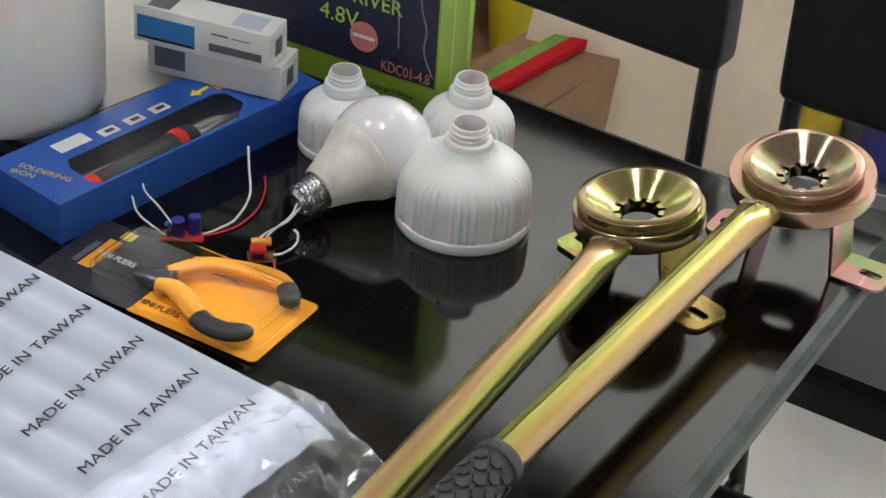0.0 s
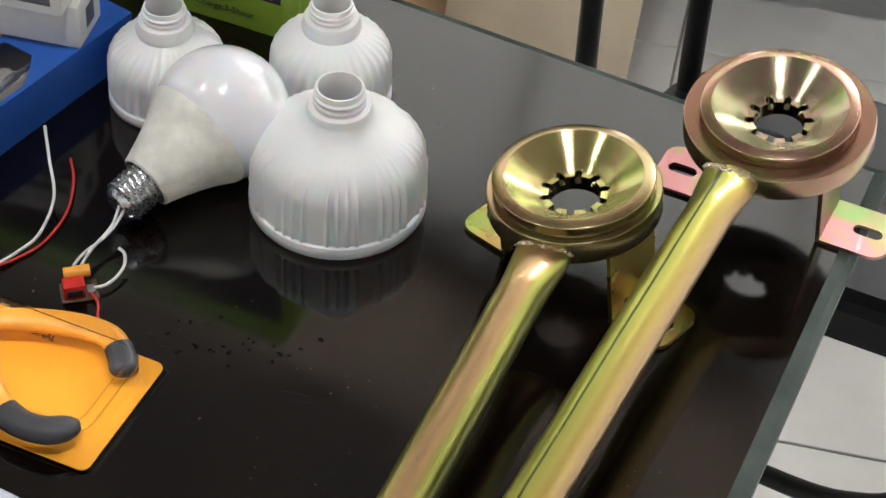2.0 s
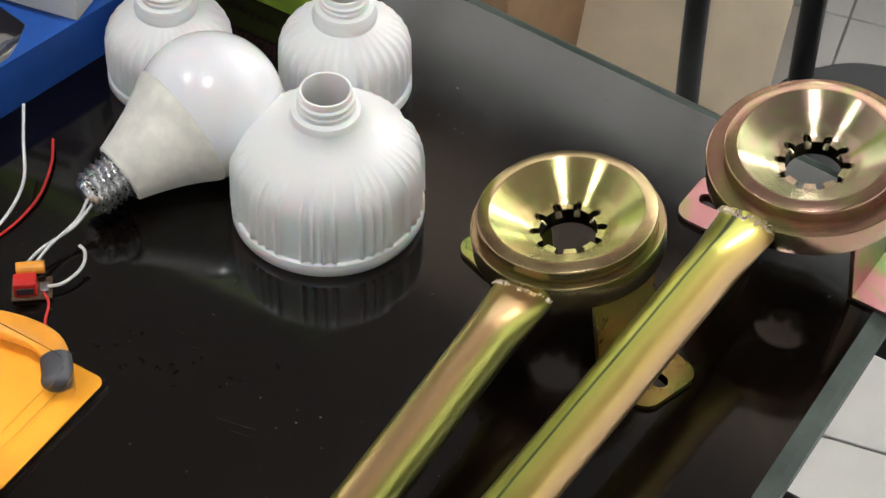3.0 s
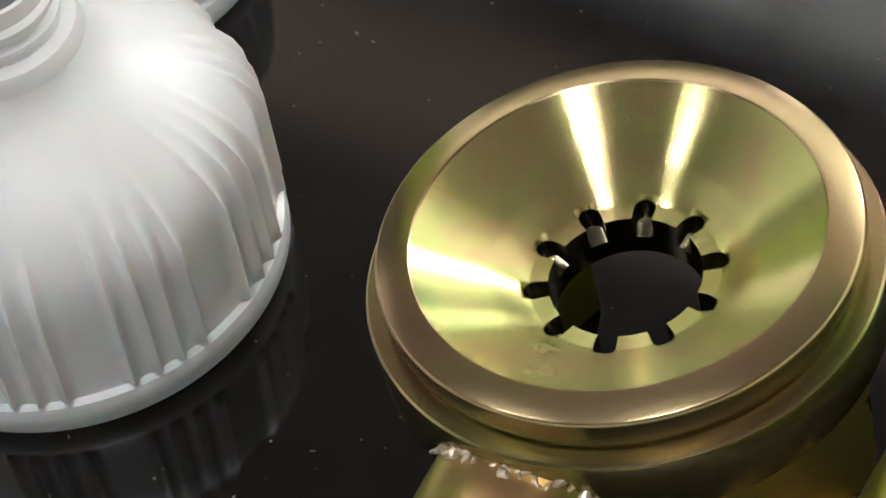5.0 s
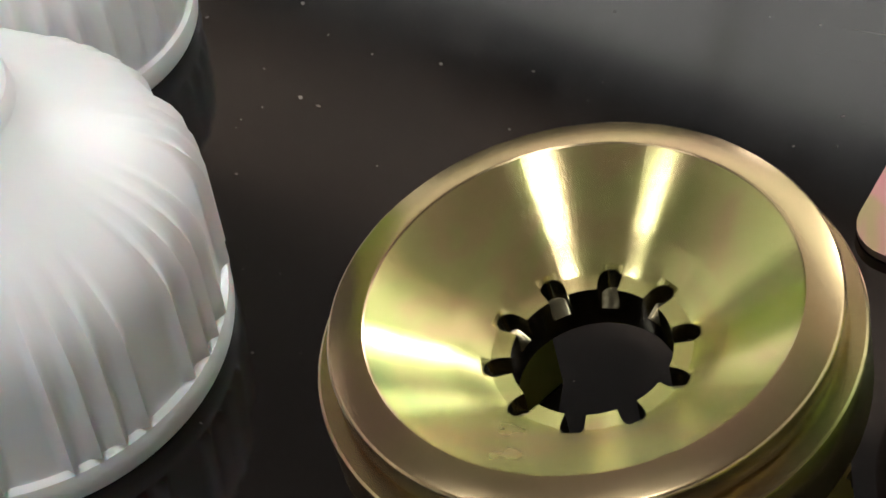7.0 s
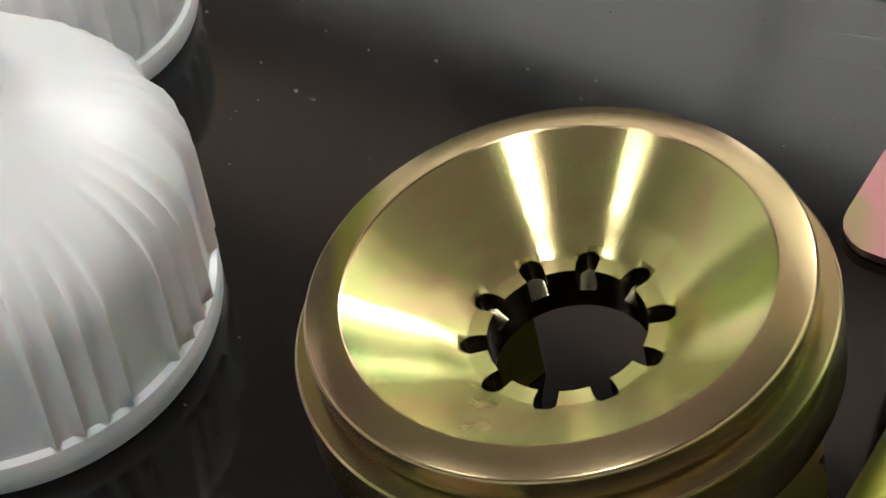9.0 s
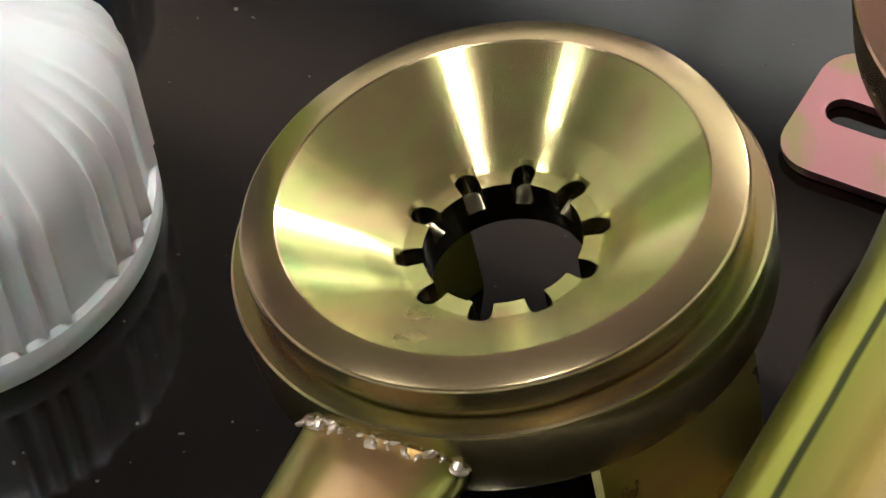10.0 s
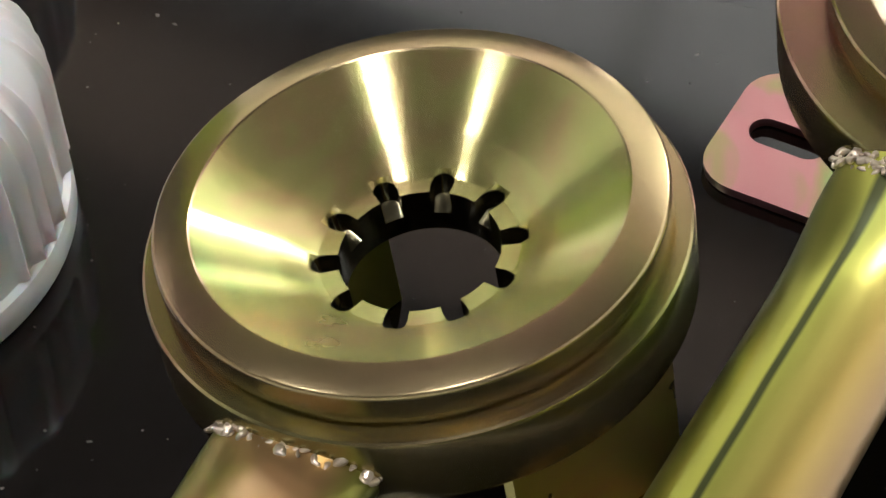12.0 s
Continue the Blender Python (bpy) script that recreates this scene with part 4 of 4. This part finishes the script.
# ---------------------------------------------------------------- wrapped bundle
def bundle():
    m = basis((-0.1501, -0.2549, 0.0000), (-0.960, 0.280, 0), (-0.280, -0.960, 0))
    t = thing("wrapped_bundle", m, "white foam bundle in printed plastic film with a crumpled clear end", "wrapped goods")
    length, width, high = 0.60, 0.24, 0.056
    bm = bmesh.new()
    nx, ny = 80, 90
    rng = random.Random(4)
    grid = []
    for i in range(nx + 1):
        row = []
        for j in range(ny + 1):
            x, v = -0.034 + (length + 0.034) * i / nx, j / ny
            # cross-section: rounded far edge, broad top in shallow facets, rounded near edge
            a = v * math.pi
            px = width * v
            edge = min(px, width - px)
            z = high * min(1, (edge / 0.030)) ** 0.45 if edge < 0.030 else high
            z -= 0.0022 * abs(math.sin(px / 0.031 * math.pi)) ** 3 * (edge > 0.02)
            z += 0.0016 * (noise.noise(Vector((x * 9, px * 14, 2.2))))
            z *= 0.60 + 0.40 * math.sqrt((x + 0.034) / 0.03) if x < -0.004 else 1
            row.append(bm.verts.new((x, px, max(0.0006, z))))
        grid.append(row)
    for i in range(nx):
        for j in range(ny):
            bm.faces.new((grid[i][j], grid[i + 1][j], grid[i + 1][j + 1], grid[i][j + 1]))
    rim = [grid[i][0] for i in range(nx + 1)] + [grid[nx][j] for j in range(1, ny + 1)] + [grid[i][ny] for i in range(nx - 1, -1, -1)] + [grid[0][j] for j in range(ny - 1, 0, -1)]
    bm.faces.new(rim)
    part("foam", bm, M_FOAM, t, "white wrapped foam strips", smooth=75)
    # lettering in slanted rows across the film
    inv = m.inverted()
    d = (inv.to_3x3() @ Vector((0.0213, 0.1223, 0))).normalized()
    turn = Matrix((d, Vector((0, 0, 1)).cross(d), Vector((0, 0, 1)))).transposed().to_4x4()
    for k in range(-6, 4):
        c = inv @ Vector((-0.2616 + 0.0449 * k, -0.3269 - 0.0170 * k, 0))
        lettering("MADE IN TAIWAN", 0.0108, M_INK, t, Matrix.Translation((c.x, c.y, 0.0576 if k < 2 else 0.0600 if k == 2 else 0.036)) @ turn, shear=0.15, width=1.29)
    # the crumpled clear end
    bm = bmesh.new()
    nx, ny = 20, 40
    rows = []
    for i in range(nx + 1):
        row = []
        for j in range(ny + 1):
            u, v = i / nx, j / ny
            y = 0.002 + (width - 0.006) * v
            x = 0.004 + 0.03 * (v - 0.3) - 0.092 * u - 0.03 * (v - 0.3) * u + 0.009 * noise.noise(Vector((v * 9, 1.7, 0.3))) * u
            edge = min(1, min(y, width - y) / 0.025) ** 0.4
            base = (0.0600 if u < 0.35 else 0.0600 - 0.052 * ((u - 0.35) / 0.65) ** 1.1) * edge
            q = Vector((x * 0.6, y, 0.4))
            fold = noise.noise(q * 46) + 0.3
            crease = noise.noise(Vector((x, y * 0.8, 0.2)) * 125) + 0.2
            row.append(bm.verts.new((x, y, max(0.0012, base + (0.007 * fold + 0.004 * crease + rng.uniform(-0.0025, 0.0035)) * (0.03 + 1.1 * min(1, u * 1.4))))))
        rows.append(row)
    for i in range(nx):
        for j in range(ny):
            bm.faces.new((rows[i][j], rows[i + 1][j], rows[i + 1][j + 1], rows[i][j + 1]))
    bmesh.ops.triangulate(bm, faces=bm.faces[:])
    bmesh.ops.solidify(bm, geom=bm.faces[:], thickness=0.00015)
    film = part("clear_end", bm, M_FILM, t, "crumpled clear plastic film", smooth=0)
    film.visible_shadow = False


bundle()


# ---------------------------------------------------------------- boxes
def iron_box():
    m = basis((-0.3868, -0.1220, 0.0000), (0.383, 0.924, 0), (-0.924, 0.383, 0))
    L, W, H = 0.262, 0.078, 0.033
    t = thing("soldering_iron_box", m, "blue windowed card box with a soldering iron inside", "box")
    # tray walls, and a lid with a window cut through it
    for name, x0, x1, y0, y1, z0, z1 in (("bottom", 0, L, 0, W, 0, 0.0008), ("side", 0, L, 0, 0.0008, 0.0008, H - 0.0008), ("side", 0, L, W - 0.0008, W, 0.0008, H - 0.0008), ("end", 0, 0.0008, 0.0008, W - 0.0008, 0.0008, H - 0.0008), ("end", L - 0.0008, L, 0.0008, W - 0.0008, 0.0008, H - 0.0008)):
        part(name, block(x0, x1, y0, y1, z0, z1), M_BLUECARD, t, smooth=0)
    bm = bmesh.new()
    outer = [(0, 0), (L, 0), (L, W), (0, W)]
    hole = [(0.036, 0.008), (0.040, 0.003), (0.172, 0.003), (0.182, 0.008), (0.196, 0.018), (0.196, 0.038), (0.188, 0.043), (0.044, 0.043), (0.038, 0.034)]
    tops = []
    for z in (H, H - 0.0008):
        vo = [bm.verts.new((x, y, z)) for x, y in outer]
        vi = [bm.verts.new((x, y, z)) for x, y in hole]
        es = [bm.edges.new((c[i], c[(i + 1) % len(c)])) for c in (vo, vi) for i in range(len(c))]
        bmesh.ops.triangle_fill(bm, edges=es, use_beauty=True)
        tops.append((vo, vi))
    for a, b in zip(*tops):
        for i in range(len(a)):
            bm.faces.new((a[i], a[(i + 1) % len(a)], b[(i + 1) % len(b)], b[i]))
    part("lid", bm, M_BLUECARD, t, "blue printed lid with a window", smooth=0)
    part("lining", block(0.002, L - 0.002, 0.002, W - 0.002, 0.0010, 0.0090, 0.0005, 1), M_LINING, t)
    w = part("window", prism([(x * 1.0, y * 1.0) for x, y in rounded(0.024, 0.196, 0.0025, 0.043, 0.004)], H - 0.0016, H - 0.0011), M_PANE, t, "clear plastic window", smooth=0)
    w.visible_shadow = False
    iron = [(0.0, 0.0), (0.0095, 0.0005), (0.0105, 0.003), (0.0105, 0.010), (0.0100, 0.0105), (0.0100, 0.030), (0.0112, 0.055), (0.0110, 0.080), (0.0118, 0.095), (0.0118, 0.108), (0.0080, 0.112), (0.0030, 0.113), (0.0028, 0.150), (0.0018, 0.152), (0.0012, 0.172), (0, 0.173)]
    im = Matrix.Translation((0.038, 0.0165, 0.0196)) @ Matrix.Rotation(radians(3), 4, "Z") @ Matrix.Rotation(radians(90), 4, "Y")
    part("iron_handle", revolve(iron[3:10], 28, m=im), M_RUBBER, t, "black soldering iron handle")
    part("iron_cap", revolve(iron[:4], 28, m=im), M_RED, t, "red end cap")
    part("iron_ring", revolve([(0.0108, 0.088), (0.0122, 0.089), (0.0124, 0.097), (0.0108, 0.098)], 28, m=im), M_RED, t, "red ring")
    part("iron_tip", revolve(iron[9:], 20, m=im), M_SILVER, t, "bare metal soldering tip")
    z = H + 0.0002
    face = lambda x, y, a=0: Matrix.Translation((x, y, z)) @ Matrix.Rotation(radians(a), 4, "Z")
    lettering("SOLDERING", 0.0078, M_YELLOW, t, face(0.0205, 0.040, -72), width=1.05)
    lettering("IRON", 0.0078, M_YELLOW, t, face(0.0082, 0.050, -72), width=1.05)
    part("sticker", bars([(0.046, 0.075, 0.052, 0.066)], Matrix.Identity(4), z), M_WHITECARD, t, smooth=0)
    for x in (0.092, 0.117, 0.142):
        part("pictogram", bars([(x - 0.008, x + 0.008, 0.049, 0.059)], Matrix.Identity(4), z), M_WHITECARD, t, smooth=0)
        part("pictogram_mark", bars([(x - 0.003, x + 0.005, 0.052, 0.056)], Matrix.Identity(4), z + 0.0002), M_INK, t, smooth=0)
    part("arrow", prism([(0.172, 0.052), (0.180, 0.047), (0.180, 0.050), (0.192, 0.052), (0.192, 0.055), (0.180, 0.054), (0.180, 0.058)], z, z + 0.0002), M_YELLOW, t, smooth=0)
    part("badge", bars([(0.194, 0.202, 0.044, 0.056)], Matrix.Identity(4), z), M_ORANGE, t, smooth=0)


iron_box()


def relay_box(at, along, size, label, upper):
    L, W, H = size
    m = basis(at, along, (-along[1], along[0], 0))
    t = thing("carton", m, label, "carton", "small white cartons")
    part("body", block(-L, 0, 0, W, 0, H, 0.0008, 2), M_WHITECARD, t, smooth=30)
    part("end_flap", block(0.0001, 0.0006, 0.001, W - 0.001, 0.001, H * 0.86, 0.0002, 1), M_WHITECARD, t, smooth=0)
    front = Matrix.Rotation(radians(90), 4, "X")
    code = Matrix.Translation((0.0008, W / 2, H / 2)) @ Matrix.Rotation(radians(90), 4, "Z") @ front
    part("label", bars([(-0.006, 0.006, -0.007, 0.007)], code), M_GREYINK, t, "grey square label", smooth=0)
    f = Matrix.Translation((0, -0.0001, 0)) @ front
    if upper:
        part("blue_label", bars([(-L + 0.003, -0.062, 0.006, H - 0.007)], f), M_LABELBLUE, t, "blue printed label", smooth=0)
        part("blue_line", bars([(-L + 0.003, -0.062, 0.0035, 0.0058)], f), M_INK, t, smooth=0)
        part("brand_bar", bars([(-0.050, -0.006, 0.006, 0.0125)], f), M_GREYINK, t, "grey brand mark as a plain bar", smooth=0)
        part("small_bar", bars([(-0.048, -0.034, 0.020, 0.0215), (-0.031, -0.016, 0.020, 0.0208)], f), M_GREYINK, t, smooth=0)
        part("top_label", bars([(-L + 0.010, -0.085, 0.004, W - 0.006)], Matrix.Translation((0, 0, H))), M_GREYINK, t, smooth=0)
        part("top_panel", bars([(-0.034, -0.010, 0.004, W - 0.006)], Matrix.Translation((0, 0, H))), M_FOAM, t, smooth=0)
    else:
        part("side_label", bars([(-L + 0.006, -L + 0.032, 0.006, H - 0.006)], f), M_GREYINK, t, "grey printed label", smooth=0)


relay_box((-0.3038, 0.0783, 0.0332), (1.000, -0.018, 0), (0.112, 0.034, 0.0290), "white carton with a grey label on a blue box", False)
relay_box((-0.3095, 0.0685, 0.0624), (0.999, -0.033, 0), (0.114, 0.032, 0.0300), "white carton with a blue label stacked on another", True)


def driver_carton():
    m = basis((-0.2041, 0.1591, 0.0000), (0.982, -0.187, 0), (0.187, 0.982, 0))
    L, W, H = 0.27, 0.056, 0.27
    t = thing("screwdriver_carton", m, "tall lime green and black cordless screwdriver carton", "carton")
    part("body", block(-L, 0, 0, W, 0, H, 0.0012, 2), M_GREENCARD, t, smooth=30)
    front = Matrix.Translation((0, -0.0002, 0)) @ Matrix.Rotation(radians(90), 4, "X")
    part("panel", bars([(-L + 0.01, -0.002, 0.0260, H - 0.02)], front), M_NAVYCARD, t, "dark navy printed front panel", smooth=0)
    part("side_stripe", bars([(0.020, 0.023, 0.0, H), (0.046, 0.052, 0.03, H)], Matrix.Translation((0.0002, 0, 0)) @ Matrix.Rotation(radians(90), 4, "Z") @ Matrix.Rotation(radians(90), 4, "X")), M_LIME, t, smooth=0)
    f2 = Matrix.Translation((0, -0.0006, 0)) @ Matrix.Rotation(radians(90), 4, "X")
    lettering("4.8V", 0.020, M_LIME, t, f2 @ Matrix.Translation((-0.092, 0.064, 0)))
    lettering("SCREWDRIVER", 0.018, M_LIME, t, f2 @ Matrix.Translation((-0.094, 0.085, 0)))
    lettering("KDC01-4.8", 0.0135, M_PINKINK, t, f2 @ Matrix.Translation((-0.029, 0.032, 0)), width=0.72)
    lettering("Charge:3-5hour", 0.0062, M_INK, t, f2 @ Matrix.Translation((-0.040, 0.012, 0)))
    part("seal", revolve([(0.0, 0.0), (0.013, 0.0), (0.013, 0.0003), (0.0, 0.0003)], 32, m=f2 @ Matrix.Translation((-0.068, 0.052, 0))), M_PINKINK, t, "pale red round seal", smooth=0)
    part("seal_band", bars([(-0.078, -0.058, 0.0505, 0.0535)], f2 @ Matrix.Translation((0, 0, 0.0004))), M_WHITECARD, t, smooth=0)
    part("cord_drawing", sweep(smooth_path([(-0.040, -0.0008, 0.16), (-0.041, -0.0008, 0.11), (-0.044, -0.0008, 0.098), (-0.038, -0.0008, 0.085), (-0.036, -0.0008, 0.052)], 8), 0.0006, 6), M_GREYMETAL, t)
    part("cord_drawing", sweep(smooth_path([(-0.020, -0.0008, 0.16), (-0.018, -0.0008, 0.10), (-0.012, -0.0008, 0.075), (-0.013, -0.0008, 0.055), (-0.004, -0.0008, 0.035)], 8), 0.0006, 6), M_GREYMETAL, t)
    part("tool_drawing", bars([(-0.048, -0.040, 0.104, 0.16)], f2), M_LIME, t, smooth=0)


driver_carton()


def laptop_and_jar():
    m = basis((-0.4589, -0.0413, -0.0000), (0.425, 0.905, 0), (-0.905, 0.425, 0))
    t = thing("laptop", m, "closed grey laptop with a dark navy edge", "laptop")
    part("base", prism(rounded(0, 0.36, 0, 0.26, 0.012), 0.0, 0.0138, bevel=0.002), M_NAVY, t)
    part("lid", prism(rounded(0.006, 0.354, 0.006, 0.254, 0.012), 0.0140, 0.0180, bevel=0.0015), M_GREYLID, t, "smooth grey lid")
    j = thing("plastic_jar", pose(-0.5013, 0.0194, 0.0182), "translucent milky plastic jar standing on a laptop", "jar")
    part("body", revolve([(0, 0), (0.060, 0), (0.068, 0.003), (0.072, 0.012), (0.0725, 0.10), (0.0715, 0.155), (0.066, 0.175), (0.058, 0.182), (0, 0.180)], 72, lambda r, z, a: r * (1 + 0.01 * math.cos(4 * a))), M_JAR, j)

    part("neck", revolve([(0.056, 0.1805), (0.056, 0.20), (0.052, 0.20), (0.050, 0.1805)], 48, closed=True), M_JAR, j)


laptop_and_jar()


# ---------------------------------------------------------------- chairs behind the table
def back_chair(x, y, turn, w, label, low, rear, rise):
    """A steel-tube chair drawn up to the table; its origin is on the floor under its left back post."""
    t = thing("chair", pose(x, y, FLOOR_Z, 0, 0, turn), label, "chair", "black office chairs")
    for px in (0.0, w):
        part("back_post", sweep(smooth_path([(px, 0.05, 0.0), (px, 0.0, 0.42), (px, 0.0, 0.70), (px, 0.05, 1.05)], 8), 0.0092, 16, up=(1, 0, 0)), M_CHAIRTUBE, t, smooth=60)
        part("front_leg", sweep(smooth_path([(px, -0.26, 0.0), (px, -0.20, rise + 0.005)], 3), 0.0115, 16, up=(1, 0, 0)), M_CHAIRTUBE, t, smooth=60)
        part("side_rail", sweep([Vector((px, -0.245, 0.15)), Vector((px, 0.03, 0.15))], 0.009, 12), M_CHAIRTUBE, t, smooth=60)
    part("backrest", block(-0.014, w + 0.014, -0.020, 0.028, low, low + 0.34, 0.014, 3), M_CHAIRBLACK, t, "padded black backrest", smooth=50)
    part("seat", prism(rounded(-0.02, w + 0.02, -0.345 + (rear + 0.1), rear, 0.085, 10), rise, rise + 0.042, bevel=0.013), M_CHAIRBLACK, t, "padded black seat", smooth=50)
    part("frame_loop", sweep(smooth_path([(-0.005, -0.10, rise - 0.012), (0.0, -0.26, rise - 0.012), (0.05, -0.315, rise - 0.012), (0.15, -0.318, rise - 0.012), (0.24, -0.316, rise - 0.012), (0.283, -0.27, rise - 0.012), (0.285, -0.10, rise - 0.012)], 8), 0.0075, 14), M_CHAIRTUBE, t, smooth=60)
    part("front_rail", sweep([Vector((0, -0.243, 0.15)), Vector((w, -0.243, 0.15))], 0.009, 12), M_CHAIRTUBE, t, smooth=60)
    return t


back_chair(-0.434, 0.640, -16, 0.40, "black padded steel-tube chair drawn up behind the table", 0.650, -0.10, 0.40)
back_chair(0.035, 0.525, -13, 0.38, "black padded steel-tube chair beside a cardboard sheet", 0.640, 0.065, 0.44)

# ---------------------------------------------------------------- goods at the back of the shop
solo("cardboard_sheet", prism([(-0.26, 0), (-0.02, 0), (0.0, 0.40), (-0.06, 0.72), (-0.16, 0.86), (-0.26, 0.60), (-0.325, 0.44), (-0.34, 0.33), (-0.29, 0.18)], 0, 0.006), M_CARDBOARD, "large torn sheet of plain brown cardboard leaning upright", "cardboard",
     Matrix.Translation((-0.03, 0.985, FLOOR_Z)) @ Matrix.Rotation(radians(80), 4, "X"), smooth=0)


def carton(x, y, z, sx, sy, sz, turn, material, label):
    t = thing("carton", pose(x, y, z, 0, 0, turn), label, "carton")
    part("body", block(-sx / 2, sx / 2, -sy / 2, sy / 2, 0, sz, 0.003, 2), material, t, smooth=30)
    part("flap", block(-sx / 2 + 0.002, sx / 2 - 0.002, -sy / 2 + 0.002, -0.001, sz, sz + 0.003, 0.001, 1), material, t, smooth=0)


carton(-0.325, 0.995, FLOOR_Z, 0.13, 0.24, 0.36, -18, M_BROWN, "brown corrugated carton on the floor")
carton(-0.80, 1.30, FLOOR_Z, 0.46, 0.40, 0.50, -6, M_BROWN, "large brown corrugated carton on the floor")
carton(-0.39, 1.29, FLOOR_Z, 0.30, 0.26, 0.202, 5, M_BROWN, "low brown carton under a yellow bucket")
# Added to cover the brightly lit floor behind the bucket.
carton(-0.52, 1.66, FLOOR_Z, 0.90, 0.30, 0.80, 4, M_BROWN, "wide brown carton standing at the back")
t = thing("red_green_box", Matrix.Translation((-0.318, 0.99, -0.3865)) @ Matrix.Rotation(radians(69), 4, "Z"), "long red and green printed carton lying on a brown box", "carton")
part("body", block(-0.14, 0.16, -0.010, 0.010, 0.0, 0.012, 0.001, 2), M_REDPRINT, t)
part("green_half", block(-0.139, 0.159, 0.0105, 0.030, 0.0, 0.011, 0.001, 2), M_GREENPRINT, t)
t = thing("bucket", pose(-0.394, 1.28, -0.545), "bright yellow plastic bucket on a carton", "bucket")
part("body", revolve([(0, 0), (0.075, 0), (0.080, 0.004), (0.095, 0.17), (0.099, 0.172), (0.099, 0.18), (0.093, 0.18), (0.078, 0.008), (0, 0.006)], 64), M_BUCKET, t)
part("rim", revolve([(0.096, 0.150), (0.101, 0.152), (0.101, 0.158), (0.096, 0.160)], 64, closed=True), M_BUCKET, t)


def can(x, y, z, r, h, material, label):
    t = thing("paint_can", pose(x, y, z), label, "can", "cans on the floor")
    part("body", revolve([(0, 0), (r, 0), (r, h), (r * 0.8, h * 1.02), (0, h * 1.02)], 32), M_SILVER, t)
    part("wrapper", revolve([(r + 0.0004, h * 0.08), (r + 0.0008, h * 0.1), (r + 0.0008, h * 0.9), (r + 0.0004, h * 0.92)], 32), material, t, "printed wrapper")


def shelf():
    t = thing("metal_rack", pose(0.22, 1.42, FLOOR_Z), "low grey slotted steel rack behind the chairs", "rack")
    for x in (-0.45, 0.45):
        for y in (-0.15, 0.15):
            part("upright", block(x - 0.018, x + 0.018, y - 0.018, y + 0.018, 0, 1.1, 0.002, 1), M_GREYMETAL, t, smooth=0)
    # Dark backing, added to hide the overbright floor beyond the rack.
    part("back_panel", block(-0.45, 0.45, 0.170, 0.176, 0.02, 1.1), M_STEEL, t, "dark backing panel added to hide the bright floor", smooth=0)
    for z in (0.10, 0.55):
        part("shelf_board", block(-0.45, 0.45, -0.16, 0.16, z, z + 0.025, 0.002, 1), M_GREYMETAL, t, smooth=0)


shelf()
for k, (x, mat, lab) in enumerate(((-0.17, M_WHITECARD, "white printed can on the rack"), (-0.07, M_YELLOW, "yellow printed can on the rack"), (0.20, M_RED, "red printed can on the rack"), (0.31, M_WHITECARD, "white printed can on the rack"))):
    can(x + 0.05, 1.32 + 0.02 * (k % 2), FLOOR_Z + 0.1255, 0.036, 0.13, mat, lab)
    can(x + 0.07, 1.34, FLOOR_Z + 0.5755, 0.045, 0.15, mat, lab)
t = thing("blue_jug", pose(0.115, 1.35, FLOOR_Z + 0.1255), "blue-violet plastic jug on the rack", "jug")
part("body", revolve([(0, 0), (0.065, 0), (0.07, 0.01), (0.07, 0.17), (0.05, 0.21), (0.022, 0.23), (0.022, 0.25), (0, 0.25)], 40), M_PURPLE, t)
t = thing("blue_jug", pose(0.46, 1.36, FLOOR_Z + 0.5755), "blue-violet plastic jug on the upper shelf", "jug")
part("body", revolve([(0, 0), (0.075, 0), (0.08, 0.01), (0.08, 0.19), (0.05, 0.23), (0.022, 0.25), (0.022, 0.27), (0, 0.27)], 40), M_PURPLE, t)

# ---------------------------------------------------------------- dried spots on the glass
rng = random.Random(12)
bm = bmesh.new()
for k in range(26):
    x, y = rng.gauss(-0.168, 0.020), rng.gauss(-0.099, 0.012)
    r = rng.uniform(0.0005, 0.0014)
    revolve([(0, 0.0003), (r, 0.0001)], 15, lambda q, z, a: q * (1 + 0.35 * math.sin(2 * a + k) + 0.2 * math.sin(5 * a + 2 * k)), m=None, bm=bm)
    bm.verts.ensure_lookup_table()
    bmesh.ops.translate(bm, vec=(x, y, 0), verts=bm.verts[-16:])
solo("dried_spots", bm, M_STAIN, "small dark dried spots scattered on the glass", "stain", kind="stuff")

# ---------------------------------------------------------------- floor tiles
tile_mesh = link_mesh("tile", block(-0.2985, 0.2985, -0.2985, 0.2985, -0.0038, 0.0, 0.0008, 1), M_FLOOR, 0)
floor_ob = bpy.data.objects["floor"]
for i in range(9):
    for j in range(11):
        ob = new("tile", tile_mesh)
        ob.parent = floor_ob
        ob.location = (X0 + 0.3 + 0.6 * i, Y0 + 0.3 + 0.6 * j, FLOOR_Z)
